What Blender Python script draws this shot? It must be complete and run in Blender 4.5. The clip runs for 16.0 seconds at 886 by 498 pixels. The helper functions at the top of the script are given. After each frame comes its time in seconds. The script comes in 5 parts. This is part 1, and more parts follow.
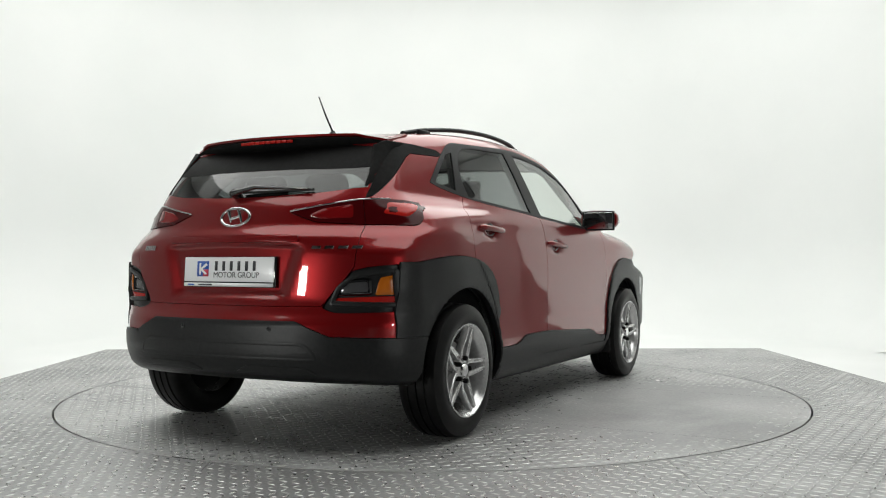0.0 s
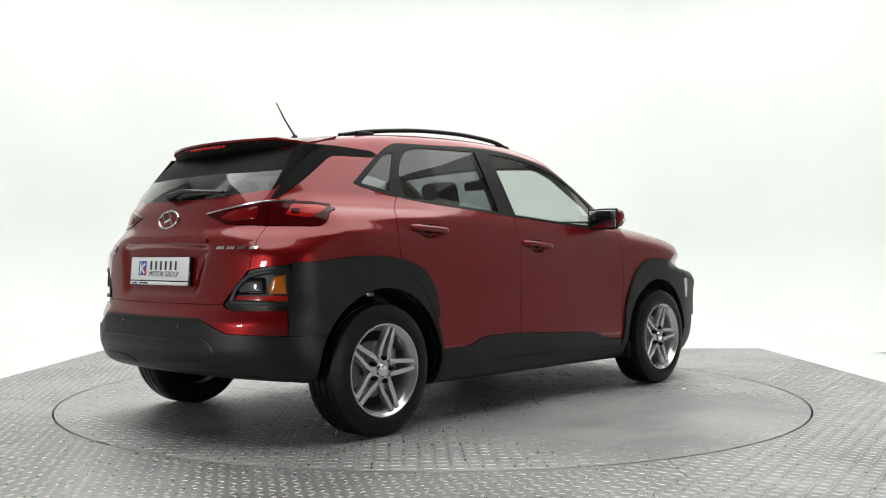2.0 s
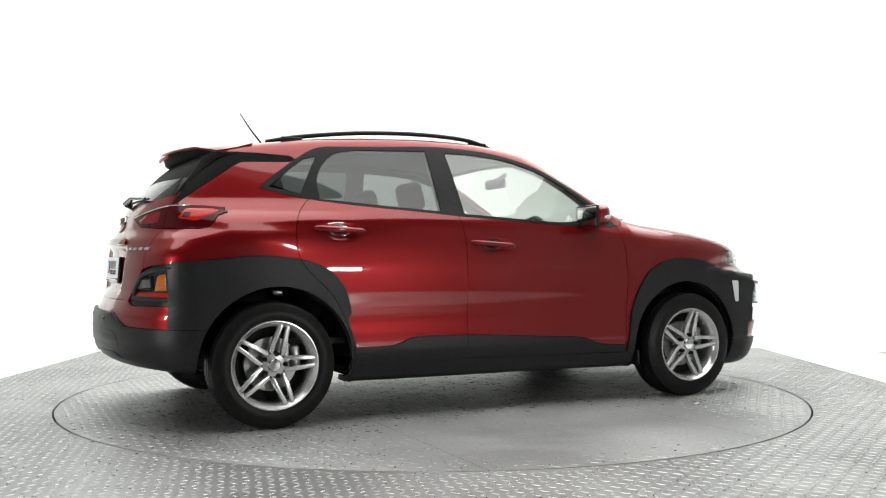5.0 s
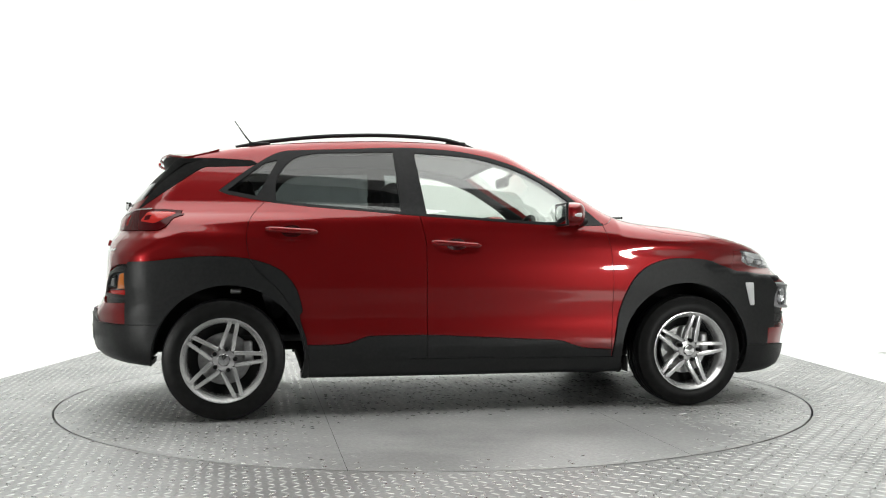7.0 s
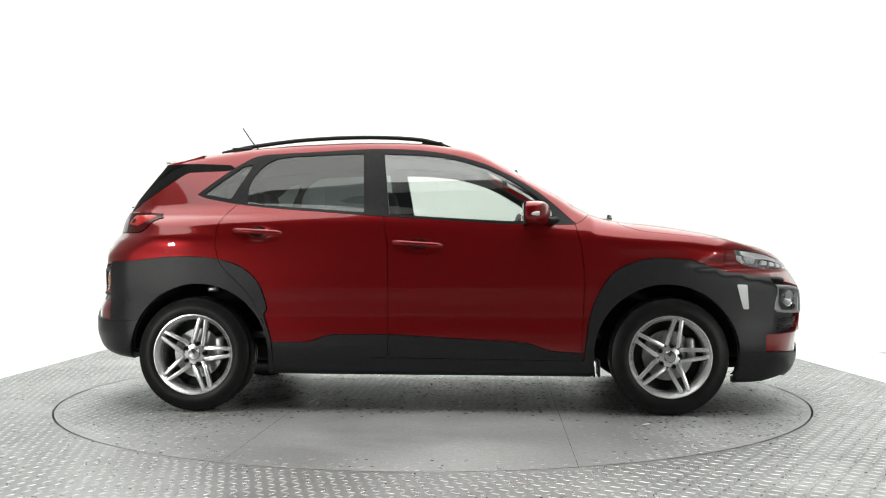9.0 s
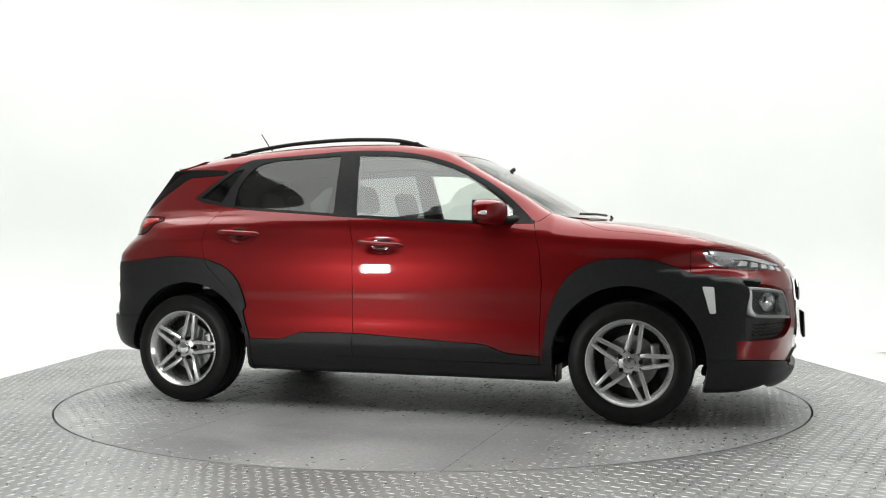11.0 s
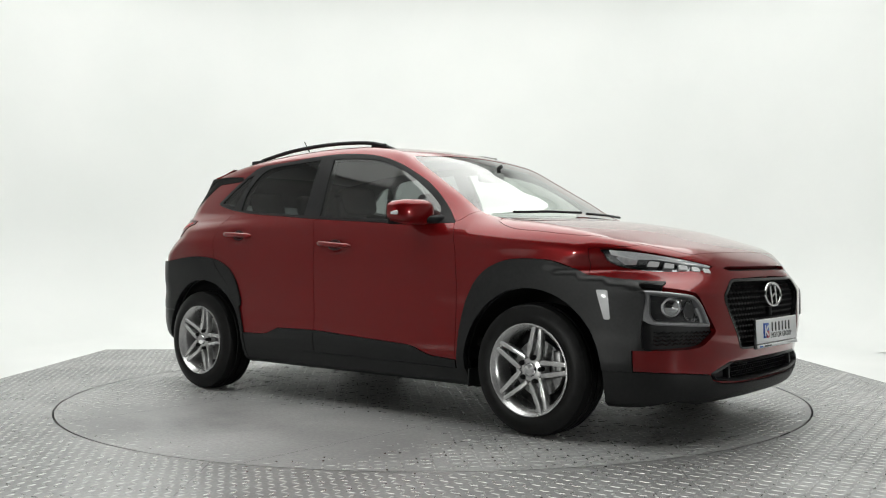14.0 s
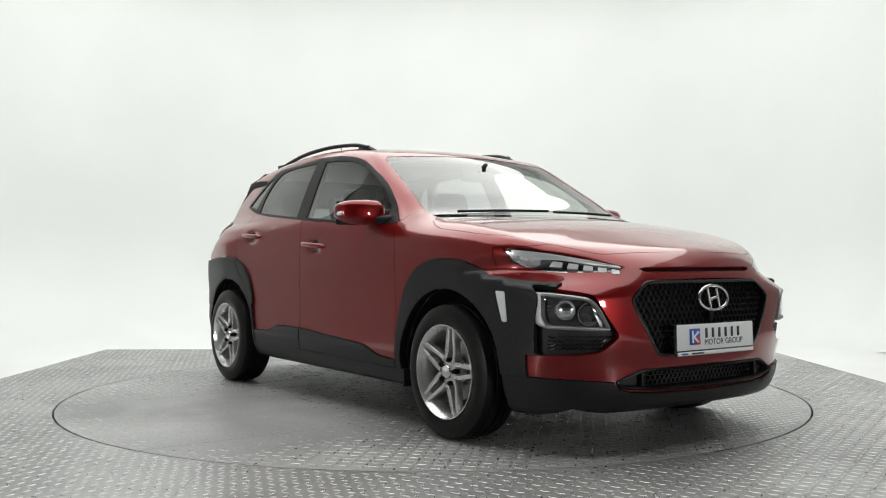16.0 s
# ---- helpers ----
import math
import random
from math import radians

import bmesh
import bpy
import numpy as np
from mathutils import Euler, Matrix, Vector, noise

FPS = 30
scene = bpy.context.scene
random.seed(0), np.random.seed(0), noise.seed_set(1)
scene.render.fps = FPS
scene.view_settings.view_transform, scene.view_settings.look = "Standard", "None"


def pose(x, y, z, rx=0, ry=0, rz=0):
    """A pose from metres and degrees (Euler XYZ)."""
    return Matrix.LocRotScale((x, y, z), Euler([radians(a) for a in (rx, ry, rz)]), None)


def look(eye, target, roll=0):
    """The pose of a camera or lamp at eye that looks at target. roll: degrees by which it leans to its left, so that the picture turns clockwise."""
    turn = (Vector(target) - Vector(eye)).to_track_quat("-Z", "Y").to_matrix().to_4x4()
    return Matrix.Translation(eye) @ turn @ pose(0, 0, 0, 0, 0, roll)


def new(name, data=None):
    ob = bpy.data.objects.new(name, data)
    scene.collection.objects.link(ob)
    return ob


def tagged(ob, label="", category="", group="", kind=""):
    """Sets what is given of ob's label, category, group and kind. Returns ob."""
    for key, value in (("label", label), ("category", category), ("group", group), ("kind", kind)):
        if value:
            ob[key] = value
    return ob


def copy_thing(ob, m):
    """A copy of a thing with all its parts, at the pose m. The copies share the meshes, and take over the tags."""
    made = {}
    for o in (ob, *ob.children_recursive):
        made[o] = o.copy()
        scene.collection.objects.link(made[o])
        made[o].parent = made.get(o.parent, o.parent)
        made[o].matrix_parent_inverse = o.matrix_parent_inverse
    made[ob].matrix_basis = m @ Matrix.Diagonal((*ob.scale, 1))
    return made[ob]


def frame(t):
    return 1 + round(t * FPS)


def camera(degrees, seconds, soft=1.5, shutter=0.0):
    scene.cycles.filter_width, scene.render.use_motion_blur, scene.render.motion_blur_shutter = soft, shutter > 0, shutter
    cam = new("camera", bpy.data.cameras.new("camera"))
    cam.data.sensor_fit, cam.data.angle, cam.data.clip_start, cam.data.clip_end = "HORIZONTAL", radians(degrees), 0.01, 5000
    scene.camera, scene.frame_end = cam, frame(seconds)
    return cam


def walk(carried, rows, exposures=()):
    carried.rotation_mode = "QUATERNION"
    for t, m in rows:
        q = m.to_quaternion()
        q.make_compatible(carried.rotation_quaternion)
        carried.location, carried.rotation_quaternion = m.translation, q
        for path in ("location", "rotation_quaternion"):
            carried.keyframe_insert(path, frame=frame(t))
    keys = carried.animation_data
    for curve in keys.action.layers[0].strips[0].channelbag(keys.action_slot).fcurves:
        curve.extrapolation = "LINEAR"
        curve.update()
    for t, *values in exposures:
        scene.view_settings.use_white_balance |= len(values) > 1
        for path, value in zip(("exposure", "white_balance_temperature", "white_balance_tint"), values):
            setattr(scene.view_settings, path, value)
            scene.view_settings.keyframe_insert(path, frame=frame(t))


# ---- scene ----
# ---- camera ----
cam = camera(50.72, 16.0, soft=1.1)
EYE = (0.0, -5.9525, 0.8476)
STAND = look(EYE, (0.0097, -4.9525, 0.8574), -0.057)
walk(cam, [(0.0, STAND), (16.0, STAND)], exposures=[(0.0, -0.35), (1.5, -0.25), (3.5, 0.0), (7.0, 0.08), (9.0, 0.1), (12.0, -0.28), (14.5, -0.36), (16.0, -0.37)])

# ---- light: ceiling soft box over a white cove, added wall fills, two lamps by the camera ----
world = bpy.data.worlds.new("studio_air")
scene.world = world
world.use_nodes = True
world.node_tree.nodes["Background"].inputs[0].default_value = (1, 1, 1, 1)
world.node_tree.nodes["Background"].inputs[1].default_value = 0.03


def area(name, place, target, sx, sy, power, color=(0.985, 1.0, 0.965)):
    lamp = bpy.data.lights.new(name, "AREA")
    lamp.shape, lamp.size, lamp.size_y, lamp.energy, lamp.color = "RECTANGLE", sx, sy, power, color
    ob = new(name, lamp)
    ob.matrix_world = look(place, target)
    return ob


area("ceiling_light_centre", (0, 1.0, 4.93), (0, 1.001, 0), 8.8, 8.8, 640)
# three unseen lamps added to brighten the back and side walls
area("wall_fill_back", (0, 4.6, 4.9), (0, 6.2, 2.2), 9.0, 1.2, 55)
area("wall_fill_left", (-4.9, 0.5, 4.9), (-6.0, 0.5, 1.8), 1.0, 6.0, 12)
area("wall_fill_right", (4.9, 0.5, 4.9), (6.0, 0.5, 1.8), 1.0, 6.0, 12)
area("soft_box_right", (4.3, -5.9, 0.95), (0.6, 0, 0.7), 0.3, 0.36, 62)
area("soft_box_left", (-3.9, -4.9, 0.95), (0, 0, 0.7), 0.3, 0.6, 66)


# ---- materials ----
def mat(name, color, rough=0.5, metal=0.0, coat=0.0, spec=0.5, emit=0.0, coat_rough=0.03):
    m = bpy.data.materials.new(name)
    m.use_nodes = True
    b = m.node_tree.nodes["Principled BSDF"]
    b.inputs["Base Color"].default_value = (*color, 1)
    b.inputs["Roughness"].default_value = rough
    b.inputs["Metallic"].default_value = metal
    b.inputs["Coat Weight"].default_value = coat
    b.inputs["Coat Roughness"].default_value = coat_rough
    b.inputs["Specular IOR Level"].default_value = spec
    if emit:
        b.inputs["Emission Color"].default_value = (*color, 1)
        b.inputs["Emission Strength"].default_value = emit
    return m


def noisy(m, scale, dark, light, detail=4.0, bump=0.0, bump_scale=None, rough=None, distortion=0.0):
    """Mottle the base colour between two colours and add fine relief and uneven gloss, in object space."""
    t = m.node_tree
    b = t.nodes["Principled BSDF"]
    co = t.nodes.new("ShaderNodeTexCoord")
    n = t.nodes.new("ShaderNodeTexNoise")
    n.inputs["Scale"].default_value, n.inputs["Detail"].default_value, n.inputs["Distortion"].default_value = scale, detail, distortion
    t.links.new(co.outputs["Object"], n.inputs["Vector"])
    r = t.nodes.new("ShaderNodeValToRGB")
    r.color_ramp.elements[0].color, r.color_ramp.elements[1].color = (*dark, 1), (*light, 1)
    r.color_ramp.elements[0].position, r.color_ramp.elements[1].position = 0.3, 0.7
    t.links.new(n.outputs["Fac"], r.inputs["Fac"])
    t.links.new(r.outputs["Color"], b.inputs["Base Color"])
    if rough:
        mr = t.nodes.new("ShaderNodeMapRange")
        mr.inputs["To Min"].default_value, mr.inputs["To Max"].default_value = rough
        t.links.new(n.outputs["Fac"], mr.inputs["Value"])
        t.links.new(mr.outputs["Result"], b.inputs["Roughness"])
    if bump:
        n2 = t.nodes.new("ShaderNodeTexNoise")
        n2.inputs["Scale"].default_value = bump_scale or scale * 8
        t.links.new(co.outputs["Object"], n2.inputs["Vector"])
        bp = t.nodes.new("ShaderNodeBump")
        bp.inputs["Strength"].default_value, bp.inputs["Distance"].default_value = bump, 0.002
        t.links.new(n2.outputs["Fac"], bp.inputs["Height"])
        t.links.new(bp.outputs["Normal"], b.inputs["Normal"])
    return m


def glass(name, tint, gloss=1.0, r0=0.08):
    """Thin automotive glass: tinted clear sheet, the same from both sides, with a mirror gloss that grows at a glancing angle."""
    m = bpy.data.materials.new(name)
    m.use_nodes = True
    t = m.node_tree
    t.nodes.clear()
    out = t.nodes.new("ShaderNodeOutputMaterial")
    mix = t.nodes.new("ShaderNodeMixShader")
    clear = t.nodes.new("ShaderNodeBsdfTransparent")
    shine = t.nodes.new("ShaderNodeBsdfGlossy")
    facing = t.nodes.new("ShaderNodeLayerWeight")
    facing.inputs["Blend"].default_value = 0.5
    power, scale = t.nodes.new("ShaderNodeMath"), t.nodes.new("ShaderNodeMath")
    power.operation, scale.operation = "POWER", "MULTIPLY_ADD"
    power.inputs[1].default_value = 4.5
    scale.inputs[1].default_value, scale.inputs[2].default_value = 1 - r0, r0
    clear.inputs["Color"].default_value = (*tint, 1)
    shine.inputs["Roughness"].default_value = 0.01
    shine.inputs["Color"].default_value = (gloss, gloss, gloss, 1)
    t.links.new(facing.outputs["Facing"], power.inputs[0])
    t.links.new(power.outputs[0], scale.inputs[0])
    t.links.new(scale.outputs[0], mix.inputs["Fac"])
    t.links.new(clear.outputs["BSDF"], mix.inputs[1])
    t.links.new(shine.outputs["BSDF"], mix.inputs[2])
    t.links.new(mix.outputs["Shader"], out.inputs["Surface"])
    return m


PAINT = noisy(mat("red_metallic_paint", (0.2, 0.006, 0.008), 0.32, 0.5, 1.0, 0.1, coat_rough=0.035), 900, (0.17, 0.0038, 0.005), (0.22, 0.006, 0.0075), 2)
CLAD = noisy(mat("grained_grey_plastic", (0.035, 0.036, 0.037), 0.5, spec=0.27), 60, (0.011, 0.0115, 0.0118), (0.017, 0.0175, 0.018), 3, 0.2, 700, (0.3, 0.42))
GLOSS_BLACK = mat("gloss_black", (0.008, 0.008, 0.009), 0.12, 0, 0.6)
SATIN_BLACK = noisy(mat("satin_black", (0.012, 0.012, 0.013), 0.4, spec=0.18), 40, (0.010, 0.010, 0.011), (0.016, 0.016, 0.017), 3)
DARK = mat("dark_inside", (0.006, 0.006, 0.006), 0.8)
RUBBER = noisy(mat("tyre_rubber", (0.016, 0.016, 0.016), 0.55, spec=0.2), 30, (0.004, 0.004, 0.004), (0.008, 0.008, 0.008), 4, 0.2, 200, (0.3, 0.5))
ALLOY = noisy(mat("silver_alloy", (0.6, 0.6, 0.6), 0.22, 0.7, 0.6), 80, (0.6, 0.6, 0.6), (0.74, 0.74, 0.74), 2)
CHROME = mat("chrome", (0.75, 0.75, 0.76), 0.08, 1.0)
STEEL = noisy(mat("brake_steel", (0.35, 0.35, 0.35), 0.4, 1.0), 50, (0.28, 0.28, 0.28), (0.42, 0.42, 0.42), 3)
CLEAR_GLASS = glass("clear_side_glass", (0.84, 0.88, 0.85), r0=0.12)
DARK_GLASS = glass("privacy_glass", (0.22, 0.24, 0.24), r0=0.06)
LENS = glass("clear_lens", (0.95, 0.96, 0.97), r0=0.04)
LENS_RED = mat("red_lens", (0.42, 0.012, 0.008), 0.2, 0, 0.25, 0.2)
DARK_CHROME = mat("dark_chrome", (0.16, 0.16, 0.17), 0.2, 0.9)
FRAME_GREY = noisy(mat("satin_grey_trim", (0.3, 0.3, 0.31), 0.4, 0.6), 60, (0.26, 0.26, 0.27), (0.34, 0.34, 0.35), 3)
MATT_BLACK = noisy(mat("matt_black", (0.006, 0.006, 0.006), 0.6, spec=0.08), 50, (0.004, 0.004, 0.004), (0.008, 0.008, 0.008), 3)
LAMP_CHROME = mat("lamp_chrome", (0.42, 0.42, 0.43), 0.16, 1.0)
SMOKED = mat("smoked_clear_lens", (0.09, 0.09, 0.095), 0.12, 0.3, 0.6)
TREAD = noisy(mat("worn_tread_bar", (0.4, 0.4, 0.39), 0.33, 0.8), 9, (0.32, 0.32, 0.315), (0.52, 0.52, 0.51), 4, rough=(0.2, 0.36))
LENS_DARKRED = mat("smoked_red_lens", (0.05, 0.002, 0.003), 0.08, 0, 0.0, 0.16)
LENS_MIDRED = mat("deep_red_lens", (0.16, 0.004, 0.005), 0.15, 0, 0.0, 0.3)
# body red darkened to paint in the shade of the handle hollows
CUP_SHADE = mat("shaded_cup_red", (0.045, 0.002, 0.003), 0.25, 0.3, 0.8)
BOWL = noisy(mat("silver_lamp_bowl", (0.75, 0.76, 0.78), 0.3, 0.25), 50, (0.6, 0.61, 0.63), (0.85, 0.86, 0.88), 2)
LENS_AMBER = mat("amber_lens", (0.5, 0.13, 0.008), 0.2, 0, 0.4)
LENS_WHITE = mat("white_lens", (0.75, 0.76, 0.77), 0.15, 0, 0.8)
CLOTH = noisy(mat("dark_seat_cloth", (0.03, 0.03, 0.032), 0.9), 120, (0.022, 0.022, 0.024), (0.045, 0.045, 0.048), 4, 0.3, 900)
TRIM = noisy(mat("dark_cabin_plastic", (0.02, 0.02, 0.021), 0.6), 70, (0.017, 0.017, 0.018), (0.026, 0.026, 0.027), 3)
HEADLINER = noisy(mat("grey_headliner", (0.35, 0.35, 0.34), 0.95), 200, (0.32, 0.32, 0.31), (0.38, 0.38, 0.37), 3)
PLATE_WHITE = mat("white_plate", (0.84, 0.85, 0.86), 0.35, 0, 0.3)
INK = mat("dark_ink", (0.03, 0.03, 0.035), 0.5)
BLUE = mat("blue_ink", (0.02, 0.10, 0.45), 0.45)
REDINK = mat("red_ink", (0.55, 0.04, 0.08), 0.45)
PAPER = mat("paper_scrap", (0.8, 0.8, 0.78), 0.8)
COVE = noisy(mat("white_cove_paint", (0.75, 0.76, 0.75), 0.75), 0.6, (0.725, 0.74, 0.73), (0.775, 0.783, 0.775), 5)
# lack of light in the unseen hall, put into the wall colours
HALL_DARK = noisy(mat("hall_darkness", (0.05, 0.05, 0.052), 0.9), 1.2, (0.04, 0.04, 0.042), (0.065, 0.065, 0.066), 4)
HALL_DIM = noisy(mat("hall_dimness", (0.32, 0.32, 0.316), 0.85), 0.8, (0.19, 0.19, 0.188), (0.3, 0.3, 0.296), 5)


def plate_material(name, metal, rough_low, rough_high, tone=1.0):
    """Worn steel sheet: broad stains, streaks and fine scuffs, uneven gloss."""
    m = mat(name, (0.3, 0.3, 0.29), 0.4, metal)
    t = m.node_tree
    b = t.nodes["Principled BSDF"]
    nodes, link = t.nodes.new, t.links.new
    co = nodes("ShaderNodeTexCoord")
    big, fine = nodes("ShaderNodeTexNoise"), nodes("ShaderNodeTexNoise")
    big.inputs["Scale"].default_value, big.inputs["Detail"].default_value, big.inputs["Distortion"].default_value = 1.0, 7, 0.6
    fine.inputs["Scale"].default_value, fine.inputs["Detail"].default_value = 60, 5
    link(co.outputs["Object"], big.inputs["Vector"])
    link(co.outputs["Object"], fine.inputs["Vector"])
    ramp = nodes("ShaderNodeValToRGB")
    ramp.color_ramp.elements[0].color, ramp.color_ramp.elements[1].color = (0.17 * tone, 0.172 * tone, 0.166 * tone, 1), (0.33 * tone, 0.332 * tone, 0.322 * tone, 1)
    ramp.color_ramp.elements[0].position, ramp.color_ramp.elements[1].position = 0.32, 0.68
    link(big.outputs["Fac"], ramp.inputs["Fac"])
    mix = nodes("ShaderNodeMix")
    mix.data_type, mix.blend_type = "RGBA", "OVERLAY"
    mix.inputs[0].default_value = 0.6
    link(ramp.outputs["Color"], mix.inputs[6])
    link(fine.outputs["Color"], mix.inputs[7])
    grey = nodes("ShaderNodeHueSaturation")
    grey.inputs["Saturation"].default_value = 0.12
    link(mix.outputs[2], grey.inputs["Color"])
    link(grey.outputs["Color"], b.inputs["Base Color"])
    rough = nodes("ShaderNodeMapRange")
    rough.inputs["To Min"].default_value, rough.inputs["To Max"].default_value = rough_low, rough_high
    link(big.outputs["Fac"], rough.inputs["Value"])
    link(rough.outputs["Result"], b.inputs["Roughness"])
    bump = nodes("ShaderNodeBump")
    bump.inputs["Strength"].default_value, bump.inputs["Distance"].default_value = 0.35, 0.002
    link(fine.outputs["Fac"], bump.inputs["Height"])
    link(bump.outputs["Normal"], b.inputs["Normal"])
    return m


PLATE_STEEL = plate_material("steel_tread_plate", 0.35, 0.34, 0.56)
DISC_STEEL = plate_material("turntable_tread_plate", 0.12, 0.38, 0.62, 1.15)


# ---- mesh helpers ----
def put(ob, bm, material, smooth=True):
    me = ob.data
    bm.normal_update()
    bm.to_mesh(me)
    bm.free()
    me.materials.append(material)
    if smooth:
        me.polygons.foreach_set("use_smooth", [True] * len(me.polygons))
    return ob


def part(name, bm, material, parent=None, label="", smooth=True):
    """Links a bmesh as ONE mesh object under a thing or a part."""
    ob = put(new(name, bpy.data.meshes.new(name)), bm, material, smooth)
    if parent is not None:
        ob.parent = parent
    return tagged(ob, label) if label else ob


def sharpen(bm, degrees=35):
    for e in bm.edges:
        e.smooth = len(e.link_faces) == 2 and e.calc_face_angle(0) < radians(degrees)
    return bm


def box_bm(sx, sy, sz, at=(0, 0, 0), bevel=0.0, turn=None, segments=2):
    bm = bmesh.new()
    bmesh.ops.create_cube(bm, size=1, matrix=Matrix.Diagonal((sx, sy, sz, 1)))
    if bevel:
        bmesh.ops.bevel(bm, geom=bm.edges[:], offset=bevel, segments=segments, affect="EDGES", profile=0.5)
    bmesh.ops.transform(bm, matrix=Matrix.Translation(at) @ (turn or Matrix()), verts=bm.verts[:])
    return sharpen(bm, 50)


def merge(*bms):
    out = bms[0]
    for b in bms[1:]:
        me = bpy.data.meshes.new("joint")
        b.to_mesh(me)
        b.free()
        out.from_mesh(me)
        bpy.data.meshes.remove(me)
    return out


def lathe_bm(profile, n=48, axis="Y"):
    """Turns (radius, height) round the axis."""
    bm = bmesh.new()
    rings = []
    for r, hgt in profile:
        ring = []
        for i in range(n):
            a = 2 * math.pi * i / n
            p = (r * math.cos(a), hgt, r * math.sin(a)) if axis == "Y" else (r * math.cos(a), r * math.sin(a), hgt)
            ring.append(bm.verts.new(p))
        rings.append(ring)
    for a, b in zip(rings, rings[1:]):
        for i in range(n):
            bm.faces.new((a[i], a[(i + 1) % n], b[(i + 1) % n], b[i]))
    bmesh.ops.recalc_face_normals(bm, faces=bm.faces[:])
    return sharpen(bm, 40)


def tube_bm(points, radius, n=10, flat=1.0, closed=False):
    """A round bar along the points; radius may be a list; flat squeezes it in z."""
    bm = bmesh.new()
    pts = [Vector(p) for p in points]
    rad = radius if isinstance(radius, (list, tuple)) else [radius] * len(pts)
    rings = []
    for i, p in enumerate(pts):
        a = pts[i - 1] if i > 0 or closed else pts[0]
        b = pts[(i + 1) % len(pts)] if i + 1 < len(pts) or closed else pts[-1]
        d = (b - a).normalized()
        u = d.cross(Vector((0, 0, 1)))
        u = u.normalized() if u.length > 1e-4 else Vector((1, 0, 0))
        v = u.cross(d).normalized()
        rings.append([bm.verts.new(p + rad[i] * (math.cos(k * 2 * math.pi / n) * u + flat * math.sin(k * 2 * math.pi / n) * v)) for k in range(n)])
    pairs = list(zip(rings, rings[1:])) + ([(rings[-1], rings[0])] if closed else [])
    for a, b in pairs:
        for k in range(n):
            bm.faces.new((a[k], a[(k + 1) % n], b[(k + 1) % n], b[k]))
    if not closed:
        bm.faces.new(rings[0][::-1])
        bm.faces.new(rings[-1])
    bmesh.ops.recalc_face_normals(bm, faces=bm.faces[:])
    return sharpen(bm, 60)


def slab_bm(outline, y0, y1, bevel=0.0):
    """A plate: the outline (a, b) in the XZ plane, thick from y0 to y1."""
    bm = bmesh.new()
    lo = [bm.verts.new((a, y0, b)) for a, b in outline]
    hi = [bm.verts.new((a, y1, b)) for a, b in outline]
    n = len(outline)
    bm.faces.new(lo)
    bm.faces.new(hi[::-1])
    for i in range(n):
        bm.faces.new((lo[i], hi[i], hi[(i + 1) % n], lo[(i + 1) % n]))
    bmesh.ops.recalc_face_normals(bm, faces=bm.faces[:])
    if bevel:
        bmesh.ops.bevel(bm, geom=[e for e in bm.edges], offset=bevel, segments=2, affect="EDGES", profile=0.5)
    return sharpen(bm, 40)


def mirrored(bm):
    b = bm.copy()
    for v in b.verts:
        v.co.y = -v.co.y
    bmesh.ops.reverse_faces(b, faces=b.faces[:])
    return b


def tread(parent, keep, xs, ys, turn, worn=None):
    """Raised lozenges of tread plate, alternately crossed, as one mesh; rubbed away where worn(x, y) nears 1."""
    cell = 0.046
    a = radians(turn)
    reach = int(8 / cell)
    i, j = np.meshgrid(np.arange(-reach, reach), np.arange(-reach, reach), indexing="ij")
    i, j = i.ravel(), j.ravel()
    u, v = i * cell, j * cell
    cx, cy = u * math.cos(a) - v * math.sin(a), u * math.sin(a) + v * math.cos(a)
    ok = (cx > xs[0] + 0.02) & (cx < xs[1] - 0.02) & (cy > ys[0]) & (cy < ys[1] - 0.02)
    i, j, cx, cy = i[ok], j[ok], cx[ok], cy[ok]
    ok = keep(cx, cy)
    i, j, cx, cy = i[ok], j[ok], cx[ok], cy[ok]
    ang = a + np.where((i + j) % 2 == 0, math.pi / 4, -math.pi / 4)
    c, s = np.cos(ang), np.sin(ang)
    rng = np.random.default_rng(4)
    rub = worn(cx, cy) if worn else 0 * cx
    stay = rng.uniform(0, 1, len(cx)) > rub * 1.1
    cx, cy, c, s, rub = cx[stay], cy[stay], c[stay], s[stay], rub[stay]
    hgt = 0.0018 * rng.uniform(0.6, 1.1, len(cx)) * (1 - 0.85 * rub)
    shape = [(-0.023, 0, 0), (0, -0.0078, 0), (0.023, 0, 0), (0, 0.0078, 0), (-0.014, 0, 1), (0, -0.0033, 1), (0.014, 0, 1), (0, 0.0033, 1)]
    vs = np.empty((len(cx), 8, 3))
    for k, (p, q, z) in enumerate(shape):
        vs[:, k, 0], vs[:, k, 1], vs[:, k, 2] = cx + p * c - q * s, cy + p * s + q * c, z * hgt - 0.0004 * (z == 0)
    loops = np.array([(4, 5, 6, 7), (0, 1, 5, 4), (1, 2, 6, 5), (2, 3, 7, 6), (3, 0, 4, 7)])
    faces = (np.arange(len(cx))[:, None, None] * 8 + loops[None]).reshape(-1, 4)
    me = bpy.data.meshes.new("tread_relief")
    me.from_pydata(vs.reshape(-1, 3).tolist(), [], faces.tolist())
    me.materials.append(TREAD)
    ob = new("tread_relief", me)
    ob.parent = parent
    tagged(ob, "raised worn steel lozenges", kind="stuff")


